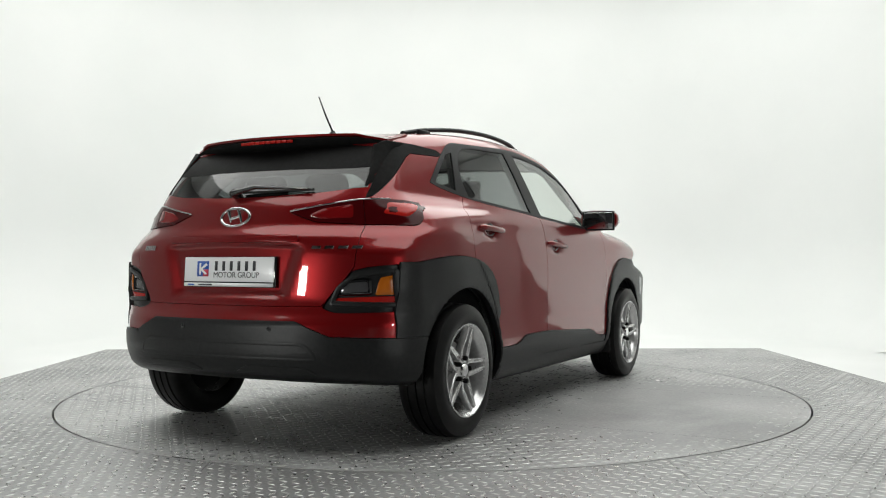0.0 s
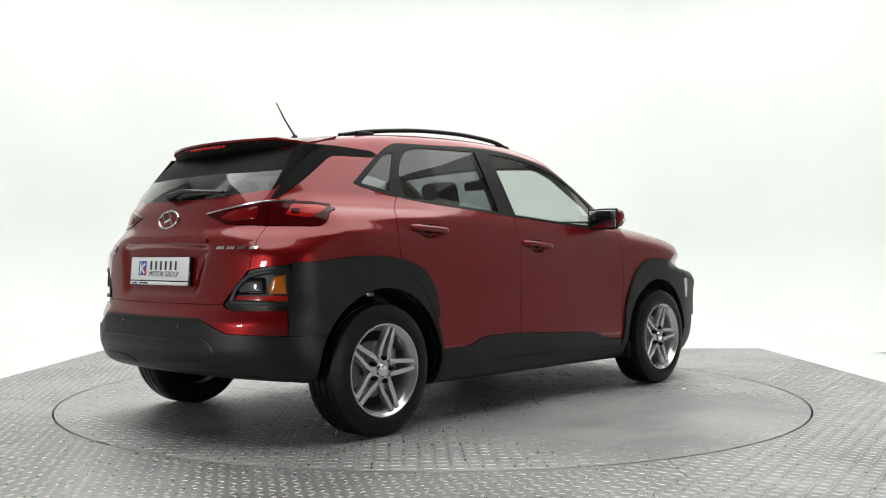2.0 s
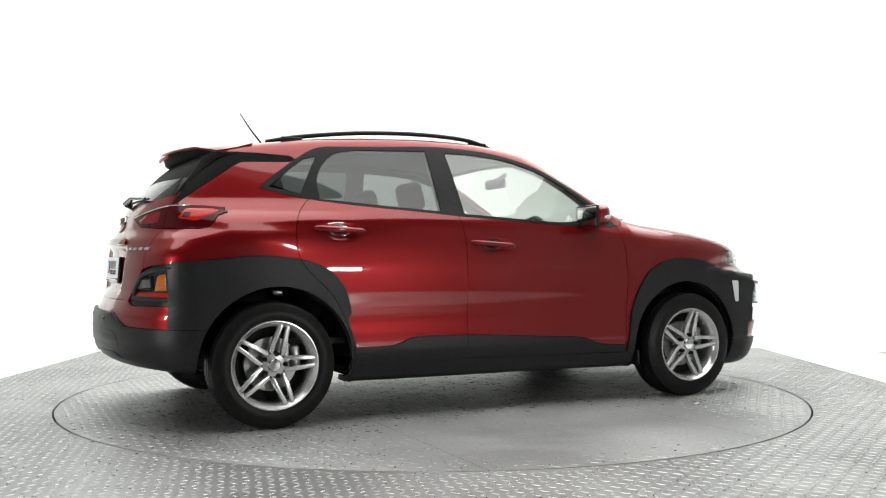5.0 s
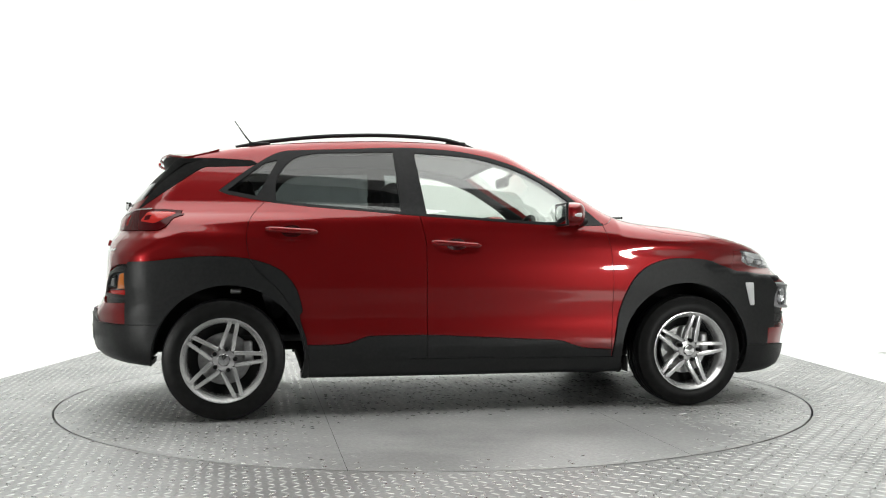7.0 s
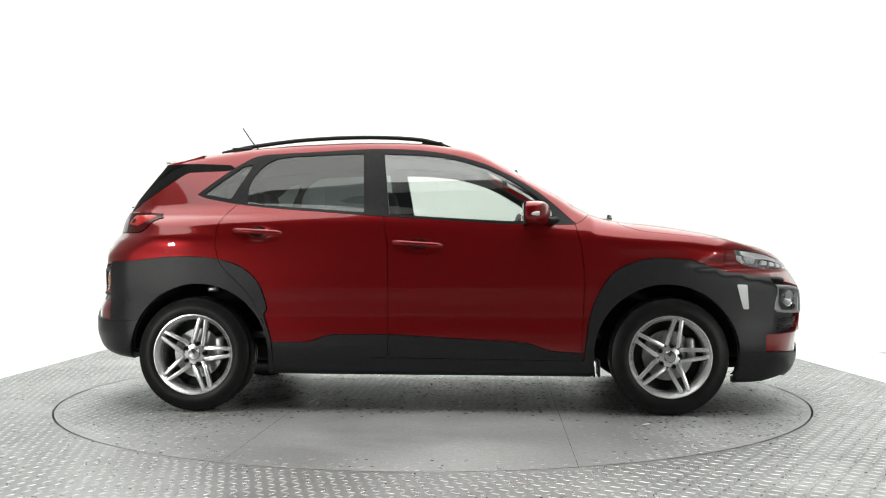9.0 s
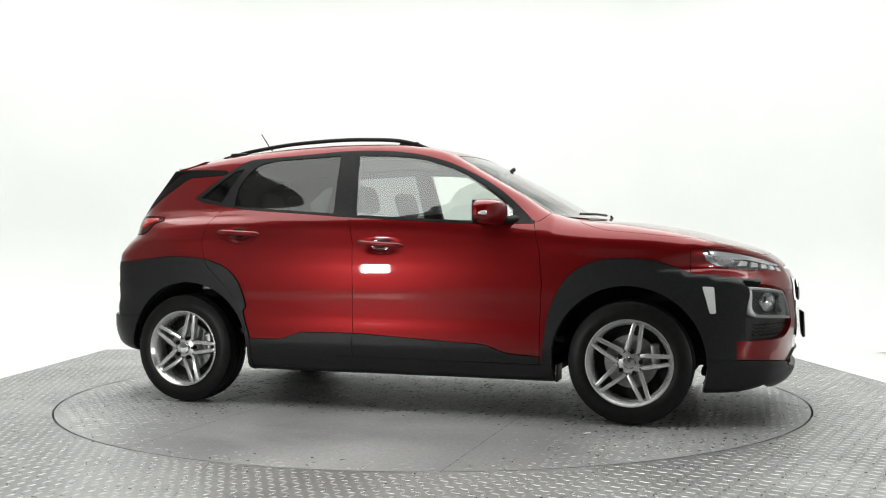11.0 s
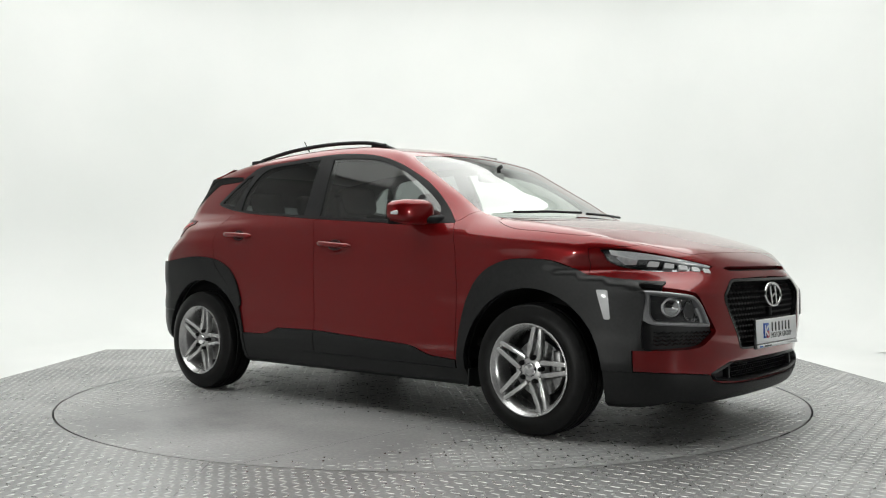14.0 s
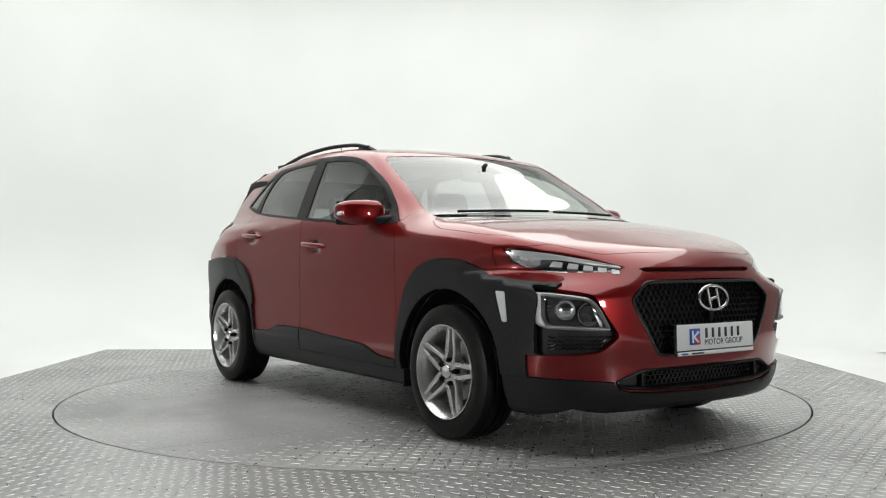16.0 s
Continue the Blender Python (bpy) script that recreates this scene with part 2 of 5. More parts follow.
# ---- the studio ----
def studio():
    # white cove: floor sheet and wall on three sides, swept up through a wide curve
    bm = bmesh.new()
    plan = []
    reach, back, front, rc = 5.6, 6.6, 3.2, 3.2
    plan.append((-reach, front))
    for k in range(17):
        a = math.pi - k / 16 * math.pi / 2
        plan.append((-reach + rc + rc * math.cos(a), back - rc + rc * math.sin(a)))
    for k in range(17):
        a = math.pi / 2 - k / 16 * math.pi / 2
        plan.append((reach - rc + rc * math.cos(a), back - rc + rc * math.sin(a)))
    plan.append((reach, front))
    r, low = 1.3, -0.09
    prof = [(r * 1.9, low)] + [(r - r * math.sin(k / 12 * math.pi / 2), low + r - r * math.cos(k / 12 * math.pi / 2)) for k in range(13)] + [(0.0, 3.0), (0.0, 5.1)]
    rows = []
    for i, (px, py) in enumerate(plan):
        a, b = plan[max(i - 1, 0)], plan[min(i + 1, len(plan) - 1)]
        d = Vector((b[0] - a[0], b[1] - a[1])).normalized()
        inward = Vector((d.y, -d.x))
        rows.append([bm.verts.new((px + inward.x * o, py + inward.y * o, z)) for o, z in prof])
    for a, b in zip(rows, rows[1:]):
        for k in range(len(prof) - 1):
            bm.faces.new((a[k], b[k], b[k + 1], a[k + 1]))
    bmesh.ops.recalc_face_normals(bm, faces=bm.faces[:])
    ob = part("wall_cove", bm, COVE)
    tagged(ob, "white painted studio cove wall swept up from the floor", "wall", kind="structure")
    floor = part("ground", box_bm(30, 30, 0.1, (0, 0, -0.141)), COVE, smooth=False)
    tagged(floor, "white painted concrete studio floor", "floor", kind="structure")
    # unseen walls, coloured dim so that the car reflects a darker hall
    for name, sx, sy, x, y, sz, z, m in (("wall_south", 14, 0.2, 0, -9.6, 5.2, 2.5, HALL_DARK), ("wall_west", 0.2, 12.9, -5.75, -3.25, 5.2, 2.5, HALL_DIM),
                                         ("wall_east", 0.2, 12.9, 5.75, -3.25, 5.2, 2.5, HALL_DIM)):
        tagged(part(name, box_bm(sx, sy, sz, (x, y, z)), m, smooth=False), "unseen hall wall, its dimness painted in grey", "wall", kind="structure")
    tagged(part("ceiling", box_bm(14, 11.1, 0.2, (0, 1.65, 5.25)), COVE, smooth=False), "white painted studio ceiling", "ceiling", kind="structure")
    # unseen ceiling part, coloured dark to dull the window reflections
    tagged(part("ceiling_hall", box_bm(14, 5.9, 0.2, (0, -6.86, 5.25)), HALL_DARK, smooth=False), "unseen hall ceiling, its darkness painted in", "ceiling", kind="structure")
    # steel platform of butted plates round the hole for the turntable
    base = tagged(new("platform"), "low platform of worn grey steel tread plate", "platform", kind="structure")
    R0, half, y0, y1 = 2.243, 3.06, -6.9, 2.8

    def plate(x0, x1, ya, yb):
        """A sheet between two seams, its edge along the round hole where it meets it."""
        bm = bmesh.new()
        n = 40
        lo, hi = [], []
        for i in range(n + 1):
            x = x0 + (x1 - x0) * i / n
            c = math.sqrt(max(0, R0 * R0 - x * x))
            lo.append((x, c if ya == "hole" else ya))
            hi.append((x, -c if yb == "hole" else yb))
        top = [[bm.verts.new((x, y, 0)) for x, y in row] for row in (lo, hi)]
        low = [[bm.verts.new((x, y, -0.085)) for x, y in row] for row in (lo, hi)]
        for i in range(n):
            bm.faces.new((top[0][i], top[0][i + 1], top[1][i + 1], top[1][i]))
            bm.faces.new((top[0][i + 1], top[0][i], low[0][i], low[0][i + 1]))
            bm.faces.new((top[1][i], top[1][i + 1], low[1][i + 1], low[1][i]))
        bm.faces.new((top[0][0], top[1][0], low[1][0], low[0][0]))
        bm.faces.new((top[1][n], top[0][n], low[0][n], low[1][n]))
        bmesh.ops.remove_doubles(bm, verts=bm.verts[:], dist=1e-5)
        bmesh.ops.recalc_face_normals(bm, faces=bm.faces[:])
        part("steel_plate", bm, PLATE_STEEL, base, smooth=False)
    s = 0.0015
    for xa, xb in ((-R0, -0.93), (-0.93, 0.98), (0.98, R0)):
        plate(xa + s, xb - s, "hole", y1)
        plate(xa + s, xb - s, -4.2, "hole")
    plate(-half, -R0 - s, -4.2, y1)
    plate(R0 + s, half, -4.2, y1)
    plate(-half, half, y0, -4.2 - 2 * s)
    tread(base, lambda x, y: np.hypot(x, y) > R0 + 0.015, (-half, half), (-3.2, y1), 12.0)
    under = lathe_bm([(0.0, -0.05), (2.3, -0.05)], 64, "Z")
    tagged(part("platform_pit", under, DARK, smooth=False), "dark pit below the turntable", "pit", kind="structure")


def turntable():
    ob = tagged(new("turntable"), "round turntable of worn steel tread plate set into the platform", "turntable")
    R = 2.2315
    cuts = [-R, -0.74, 0.74, R]
    for x0, x1 in zip(cuts, cuts[1:]):
        bm = bmesh.new()
        rows = []
        n = 60
        for i in range(n + 1):
            a = i / n
            x = x0 + 0.001 + (x1 - x0 - 0.002) * (0.5 - 0.5 * math.cos(math.pi * a))
            c = math.sqrt(max(0.0, R * R - x * x))
            rows.append([bm.verts.new((x, c, -0.04)), bm.verts.new((x, c, 0)), bm.verts.new((x, -c, 0)), bm.verts.new((x, -c, -0.04))])
        for a, b in zip(rows, rows[1:]):
            for k in range(3):
                bm.faces.new((a[k], a[k + 1], b[k + 1], b[k]))
        bmesh.ops.remove_doubles(bm, verts=bm.verts[:], dist=1e-5)
        bmesh.ops.recalc_face_normals(bm, faces=bm.faces[:])
        part("steel_plate", bm, DISC_STEEL, ob, smooth=False)
    tread(ob, lambda x, y: (np.hypot(x, y) < R - 0.02) & (np.abs(np.abs(x) - 0.74) > 0.012), (-R, R), (-R, R), 0.0,
          lambda x, y: np.clip(1.3 * np.exp(-((x - 0.05) / 1.0) ** 4 - ((y + 1.5) / 0.62) ** 4), 0, 1))
    return ob


def scrap():
    bm = box_bm(0.035, 0.022, 0.0015, (0, 0, 0.0012))
    for v in bm.verts:
        v.co.z += 0.004 * max(0, v.co.x * 50)
    ob = part("paper_scrap", bm, PAPER, smooth=False)
    return tagged(ob, "small white paper scrap lying on the turntable", "litter")


studio()
disc = turntable()
litter = scrap()
# ---- body form: the hull is the smooth meet of side walls, top, nose and tail ----
def curve(xs, vs):
    """A smooth (monotone) curve through the knots."""
    xs, vs = np.array(xs, float), np.array(vs, float)
    d = np.diff(vs) / np.diff(xs)
    m = np.concatenate([[d[0]], np.where(d[1:] * d[:-1] > 0, 2 * d[1:] * d[:-1] / (d[1:] + d[:-1] + 1e-12), 0), [d[-1]]])

    def at(x):
        x = np.clip(x, xs[0], xs[-1])
        i = np.clip(np.searchsorted(xs, x, side="right") - 1, 0, len(xs) - 2)
        h = xs[i + 1] - xs[i]
        t = (x - xs[i]) / h
        return ((1 + 2 * t) * (1 - t) ** 2 * vs[i] + t * (1 - t) ** 2 * h * m[i]
                + t * t * (3 - 2 * t) * vs[i + 1] + t * t * (t - 1) * h * m[i + 1])
    return at


def smax(a, b, k):
    h = np.clip(k - np.abs(a - b), 0, None) / k
    return np.maximum(a, b) + h * h * k / 4


def step01(x, a, b):
    t = np.clip((x - a) / (b - a), 0, 1)
    return t * t * (3 - 2 * t)


top_line = curve([-2.1, -1.75, -1.55, -1.3, -1.0, -0.7, -0.4, -0.1, 0.13, 0.27, 0.36, 0.58, 0.8, 1.02, 1.15, 1.35, 1.6, 1.8, 1.95, 2.06, 2.12, 2.2],
                 [1.28, 1.395, 1.432, 1.477, 1.512, 1.533, 1.541, 1.534, 1.508, 1.48, 1.446, 1.332, 1.214, 1.096, 1.065, 1.043, 1.0, 0.945, 0.897, 0.848, 0.805, 0.70])
top_bow = curve([-2.0, -1.2, -0.4, 0.1, 0.4, 1.0, 1.3, 1.6, 2.1], [-0.1, 0.0, 0.0, 0.05, 0.16, 0.26, 0.2, 0.14, 0.1])
top_crown = curve([-2, -1.2, 0.0, 0.4, 0.9, 1.15, 2.1], [0.07, 0.07, 0.07, 0.05, 0.02, 0.03, 0.05])
side_low = curve([0.1, 0.2, 0.3, 0.38, 0.45, 0.52, 0.6, 0.69, 0.78, 0.88, 1.0, 1.6], [0.76, 0.80, 0.842, 0.857, 0.8565, 0.854, 0.8555, 0.8595, 0.8605, 0.855, 0.843, 0.80])
side_high = curve([0.5, 0.9, 0.985, 1.08, 1.12, 1.3, 1.45, 1.6], [0.98, 0.884, 0.857, 0.819, 0.801, 0.722, 0.648, 0.565])
taper_low = curve([-2.1, -1.75, -1.3, -0.9, 0, 0.8, 1.3, 1.65, 1.85, 2.15], [-0.09, -0.03, 0.002, 0, 0, 0, -0.004, -0.02, -0.05, -0.13])
taper_high = curve([-2.1, -1.75, -1.33, -0.9, -0.3, 0.3, 0.8, 1.2], [-0.21, -0.13, -0.065, -0.025, 0, 0.0, -0.05, -0.07])
nose_line = curve([0.1, 0.16, 0.22, 0.30, 0.37, 0.5, 0.66, 0.75, 0.80, 0.9, 1.1], [1.90, 2.03, 2.085, 2.112, 2.115, 2.132, 2.125, 2.112, 2.098, 2.05, 1.97])
nose_sweep = curve([0.1, 0.3, 0.68, 0.72, 0.80, 0.88, 0.95], [0.5, 0.42, 0.24, 0.4, 1.0, 0.72, 0.65])
tail_line = curve([0.2, 0.3, 0.36, 0.44, 0.55, 0.62, 0.68, 0.85, 0.93, 1.0, 1.08, 1.13, 1.37, 1.6],
                  [-1.91, -1.985, -2.022, -2.045, -2.042, -2.006, -1.985, -1.972, -1.965, -1.925, -1.897, -1.868, -1.655, -1.43])
tail_sweep = curve([0.3, 0.55, 0.72, 0.86, 0.94, 1.0, 1.1, 1.2, 1.4], [1.0, 0.95, 0.7, 0.68, 0.95, 1.12, 1.15, 1.0, 0.75])
under_line = curve([-2.1, -1.7, -1.0, 1.0, 1.7, 2.15], [0.33, 0.30, 0.215, 0.205, 0.175, 0.20])


def recess(w, z):
    return step01(0.42 - 0.32 * (0.91 - z) - w, 0, 0.08) * step01(z, 0.66, 0.70) * step01(0.915 - z, 0, 0.025)


def hull(x, y, z):
    w = np.abs(y)
    fall = 0.03 * np.clip(x, -1.3, 1.2) * step01(x, -1.9, -1.0)
    bulge = (0.016 * np.exp(-((x + 1.42) / 0.26) ** 2 - ((z - 0.95) / 0.075) ** 2) + 0.014 * np.exp(-((x - 1.22) / 0.3) ** 2 - ((z - 0.92) / 0.055) ** 2)
             - 0.016 * np.exp(-((x + 0.95) / 0.06) ** 2 - ((z - 0.985) / 0.033) ** 4) - 0.016 * np.exp(-((x + 0.05) / 0.06) ** 2 - ((z - 0.915) / 0.033) ** 4))
    bulge = bulge + (1 - step01(x, -1.05, -0.75)) * step01(x, -1.85, -1.7) * (0.007 * np.exp(-((z - 1.045) / 0.03) ** 2) - 0.004 * np.exp(-((z - 1.09) / 0.014) ** 2))
    panel = smax(w - side_low(z), w - side_high(z + fall * (1 - step01(z, 1.02, 1.15))), 0.012) - bulge
    side = panel - taper_low(x) * (1 - step01(z, 0.95, 1.16)) - taper_high(x) * step01(z, 0.95, 1.16)
    top = z - top_line(x + top_bow(x) * w * w) + top_crown(x) * w * w
    nose = x - nose_line(z) + 0.1 * w * w + nose_sweep(z) * w ** 4
    tail = tail_line(z) + tail_sweep(z) * (0.15 * w * w + 0.37 * w ** 4) + 0.02 * recess(w, z) - x
    f = smax(top * 0.9, side, np.where(x > 0.9, 0.10, 0.05))
    f = smax(f, nose * 0.9, 0.09)
    f = smax(f, tail * 0.9, 0.10)
    return smax(f, under_line(x) - z, 0.05)


def gradient(p):
    h = 1e-4
    x, y, z = p[:, 0], p[:, 1], p[:, 2]
    g = np.stack([hull(x + h, y, z) - hull(x - h, y, z), hull(x, y + h, z) - hull(x, y - h, z), hull(x, y, z + h) - hull(x, y, z - h)], 1)
    return g / (np.linalg.norm(g, axis=1, keepdims=True) + 1e-12)


def skin_bm(step=0.022):
    """The half hull (y <= 0): a grid on a rough box, drawn on to the hull from a spine inside it."""
    bm = bmesh.new()

    def sheet(p00, p10, p01, p11, nu, nv):
        u, v = np.meshgrid(np.linspace(0, 1, nu + 1), np.linspace(0, 1, nv + 1), indexing="ij")
        u, v = u[..., None], v[..., None]
        p = ((1 - u) * (1 - v) * np.array(p00) + u * (1 - v) * np.array(p10) + (1 - u) * v * np.array(p01) + u * v * np.array(p11)).reshape(-1, 3)
        core = np.stack([np.clip(p[:, 0], -1.25, 1.45), 0 * p[:, 0], np.full(len(p), 0.66)], 1)
        lo, hi = np.zeros(len(p)), np.full(len(p), 3.0)
        for _ in range(34):
            mid = (lo + hi) / 2
            q = core + mid[:, None] * (p - core)
            out = hull(q[:, 0], q[:, 1], q[:, 2]) > 0
            hi, lo = np.where(out, mid, hi), np.where(out, lo, mid)
        q = core + hi[:, None] * (p - core)
        vs = [bm.verts.new(c) for c in q]
        for i in range(nu):
            for j in range(nv):
                a = i * (nv + 1) + j
                bm.faces.new((vs[a], vs[a + nv + 1], vs[a + nv + 2], vs[a + 1]))
    xf, xr, w, b, t = 2.15, -2.1, 0.95, 0.02, 1.45
    n = lambda d: max(2, round(d / step))
    sheet((xf, 0, b), (xf, -w, b), (xf, 0, t), (xf, -w, t), n(0.95), n(1.35))
    sheet((xf, -w, b), (xr, -w, b), (xf, -w, t), (xr, -w, t), n(4.3), n(1.35))
    sheet((xr, -w, b), (xr, 0, b), (xr, -w, t), (xr, 0, t), n(0.95), n(1.35))
    sheet((xf, 0, t), (xf, -w, t), (xr, 0, t), (xr, -w, t), n(0.95), n(4.3))
    bmesh.ops.remove_doubles(bm, verts=bm.verts[:], dist=2e-4)
    for v in bm.verts:
        if v.co.y > -1e-3:
            v.co.y = 0.0
    bmesh.ops.recalc_face_normals(bm, faces=bm.faces[:])
    if sum(f.normal.y * f.calc_area() for f in bm.faces) > 0:
        bmesh.ops.reverse_faces(bm, faces=bm.faces[:])
    return bm


def inside(poly, a, b):
    hit = False
    for (x0, y0), (x1, y1) in zip(poly, poly[1:] + poly[:1]):
        if (y0 > b) != (y1 > b) and a < (x1 - x0) * (b - y0) / (y1 - y0) + x0:
            hit = not hit
    return hit


def rounded(poly, r=0.02, n=4):
    """The polygon with its corners rounded."""
    out = []
    for i, p in enumerate(poly):
        p, a, b = Vector(p), Vector(poly[i - 1]), Vector(poly[(i + 1) % len(poly)])
        da, db = (a - p), (b - p)
        k = min(r, da.length * 0.45, db.length * 0.45)
        s, e = p + da.normalized() * k, p + db.normalized() * k
        for j in range(n + 1):
            t = j / n
            q = (1 - t) ** 2 * s + 2 * t * (1 - t) * p + t * t * e
            out.append((q.x, q.y))
    return out


def flowing(points, n=6):
    """A smooth open line through the points (Catmull-Rom)."""
    pts = [Vector(p) for p in points]
    out = []
    for i in range(len(pts) - 1):
        p0, p1, p2, p3 = pts[max(i - 1, 0)], pts[i], pts[i + 1], pts[min(i + 2, len(pts) - 1)]
        for k in range(n):
            t = k / n
            q = 0.5 * (2 * p1 + (p2 - p0) * t + (2 * p0 - 5 * p1 + 4 * p2 - p3) * t * t + (3 * p1 - p0 - 3 * p2 + p3) * t ** 3)
            out.append(tuple(q))
    out.append(tuple(pts[-1]))
    return out


def arc(cx, cz, r, a0, a1, n=28):
    return [(cx + r * math.cos(radians(a0 + (a1 - a0) * i / n)), cz + r * math.sin(radians(a0 + (a1 - a0) * i / n))) for i in range(n + 1)]


SIDE, FRONT, ABOVE = (0, 2), (1, 2), (0, 1)


def stamp(bm, tag, poly, axes, tag_id, sel, only=None):
    """Cuts the outline into the skin along the view axis, and tags the faces within it. sel(centre) limits it; only: the tags it may take."""
    i, j = axes
    k = 3 - i - j
    lo = (min(p[0] for p in poly) - 0.01, min(p[1] for p in poly) - 0.01)
    hi = (max(p[0] for p in poly) + 0.01, max(p[1] for p in poly) + 0.01)

    def near(f, lo, hi):
        a = [v.co[i] for v in f.verts]
        b = [v.co[j] for v in f.verts]
        return max(a) >= lo[0] and min(a) <= hi[0] and max(b) >= lo[1] and min(b) <= hi[1]
    faces = [f for f in bm.faces if sel(f.calc_center_median()) and near(f, lo, hi)]
    for p, q in zip(poly, poly[1:] + poly[:1]):
        e = 0.001
        l2, h2 = (min(p[0], q[0]) - e, min(p[1], q[1]) - e), (max(p[0], q[0]) + e, max(p[1], q[1]) + e)
        if abs(p[0] - q[0]) + abs(p[1] - q[1]) < 1e-6:
            continue
        take = [f for f in faces if near(f, l2, h2)]
        if not take:
            continue
        rest = set(faces) - set(take)
        no = [0.0, 0.0, 0.0]
        no[i], no[j] = -(q[1] - p[1]), q[0] - p[0]
        co = [0.0, 0.0, 0.0]
        co[i], co[j] = p
        edges, verts = {e for f in take for e in f.edges}, {v for f in take for v in f.verts}
        got = bmesh.ops.bisect_plane(bm, geom=list(take) + list(edges) + list(verts), dist=2e-4, plane_co=co, plane_no=Vector(no).normalized())
        faces = list(rest | {f for f in take if f.is_valid} | {g for g in got["geom"] if isinstance(g, bmesh.types.BMFace)})
    for f in faces:
        if f.is_valid:
            c = f.calc_center_median()
            if inside(poly, c[i], c[j]) and (only is None or f[tag] in only):
                f[tag] = tag_id


def panel_bm(bm, tag, ids, proud=0.0, gap=0.0016, rim=0.03, chamfer=0.0):
    """Lifts the tagged faces off as a pressed panel: a shut-line gap round it and its edge turned in."""
    out = bmesh.new()
    made = {}
    src = [f for f in bm.faces if f[tag] in ids]
    if not src:
        raise ValueError("empty panel %s" % (ids,))
    vs = list({v for f in src for v in f.verts})
    pos = np.array([v.co for v in vs])
    nor = gradient(pos)
    for v, p, n in zip(vs, pos, nor):
        w = out.verts.new(Vector(p) + Vector(n) * proud)
        made[v] = (w, Vector(n))
    normal = {}
    for f in src:
        try:
            out.faces.new([made[v][0] for v in f.verts])
        except ValueError:
            pass
    for w, n in made.values():
        n = n.copy()
        if abs(w.co.y) < 1e-4:
            n.y = 0
            n.normalize()
            w.co.y = 0
        normal[w] = n
    edges = [e for e in out.edges if len(e.link_faces) == 1 and not all(abs(v.co.y) < 1e-4 for v in e.verts)]
    shift = {}
    for e in edges:
        f = e.link_faces[0]
        c = f.calc_center_median()
        d = (e.verts[1].co - e.verts[0].co)
        if d.length < 1e-7:
            continue
        nrm = (normal[e.verts[0]] + normal[e.verts[1]]).normalized()
        s = nrm.cross(d).normalized()
        if s.dot(c - e.verts[0].co) < 0:
            s = -s
        for v in e.verts:
            shift[v] = shift.get(v, Vector()) + s * min(1, d.length / 0.004)
    twin = {}
    for v, s in shift.items():
        if s.length < 1e-6:
            s = Vector()
        else:
            s = s.normalized() * gap
        if abs(v.co.y) < 1e-4:
            s.y = 0
        v.co += s - normal[v] * chamfer
        w = out.verts.new(v.co - normal[v] * rim)
        if abs(v.co.y) < 1e-4:
            w.co.y = 0
        twin[v] = w
    for e in edges:
        a, b = e.verts
        if a in twin and b in twin:
            loop = e.link_loops[0]
            a, b = loop.vert, loop.link_loop_next.vert
            try:
                out.faces.new((b, a, twin[a], twin[b])).material_index = 1
            except ValueError:
                continue
            e.smooth = False
    for v, w in twin.items():
        for e in w.link_edges:
            if len(e.link_faces) == 2:
                o = e.other_vert(w)
                if o is v:
                    e.smooth = e.calc_face_angle(0) < 0.7
    return out


def whole(bm):
    """The panel and its mirror image, welded at the middle."""
    out = merge(bm, mirrored(bm))
    mid = [v for v in out.verts if abs(v.co.y) < 1e-4]
    bmesh.ops.remove_doubles(out, verts=mid, dist=1e-4)
    return out


def pressed(name, bm, material, parent, label=""):
    """Links a panel and gives its outer face the hull's own smooth normals; the turned-in edge stays flat."""
    edge = [f.material_index == 1 for f in bm.faces]
    for f in bm.faces:
        f.material_index = 0
    ob = part(name, bm, material, parent, label)
    me = ob.data
    co = np.empty(len(me.vertices) * 3)
    me.vertices.foreach_get("co", co)
    vn = gradient(co.reshape(-1, 3))
    loops = []
    for p, rim in zip(me.polygons, edge):
        for v in p.vertices:
            loops.append(tuple(p.normal) if rim else tuple(vn[v]))
    me.normals_split_custom_set(loops)
    return ob


car = tagged(new("car"), "red compact crossover car with grey cladding parked on the turntable", "car")


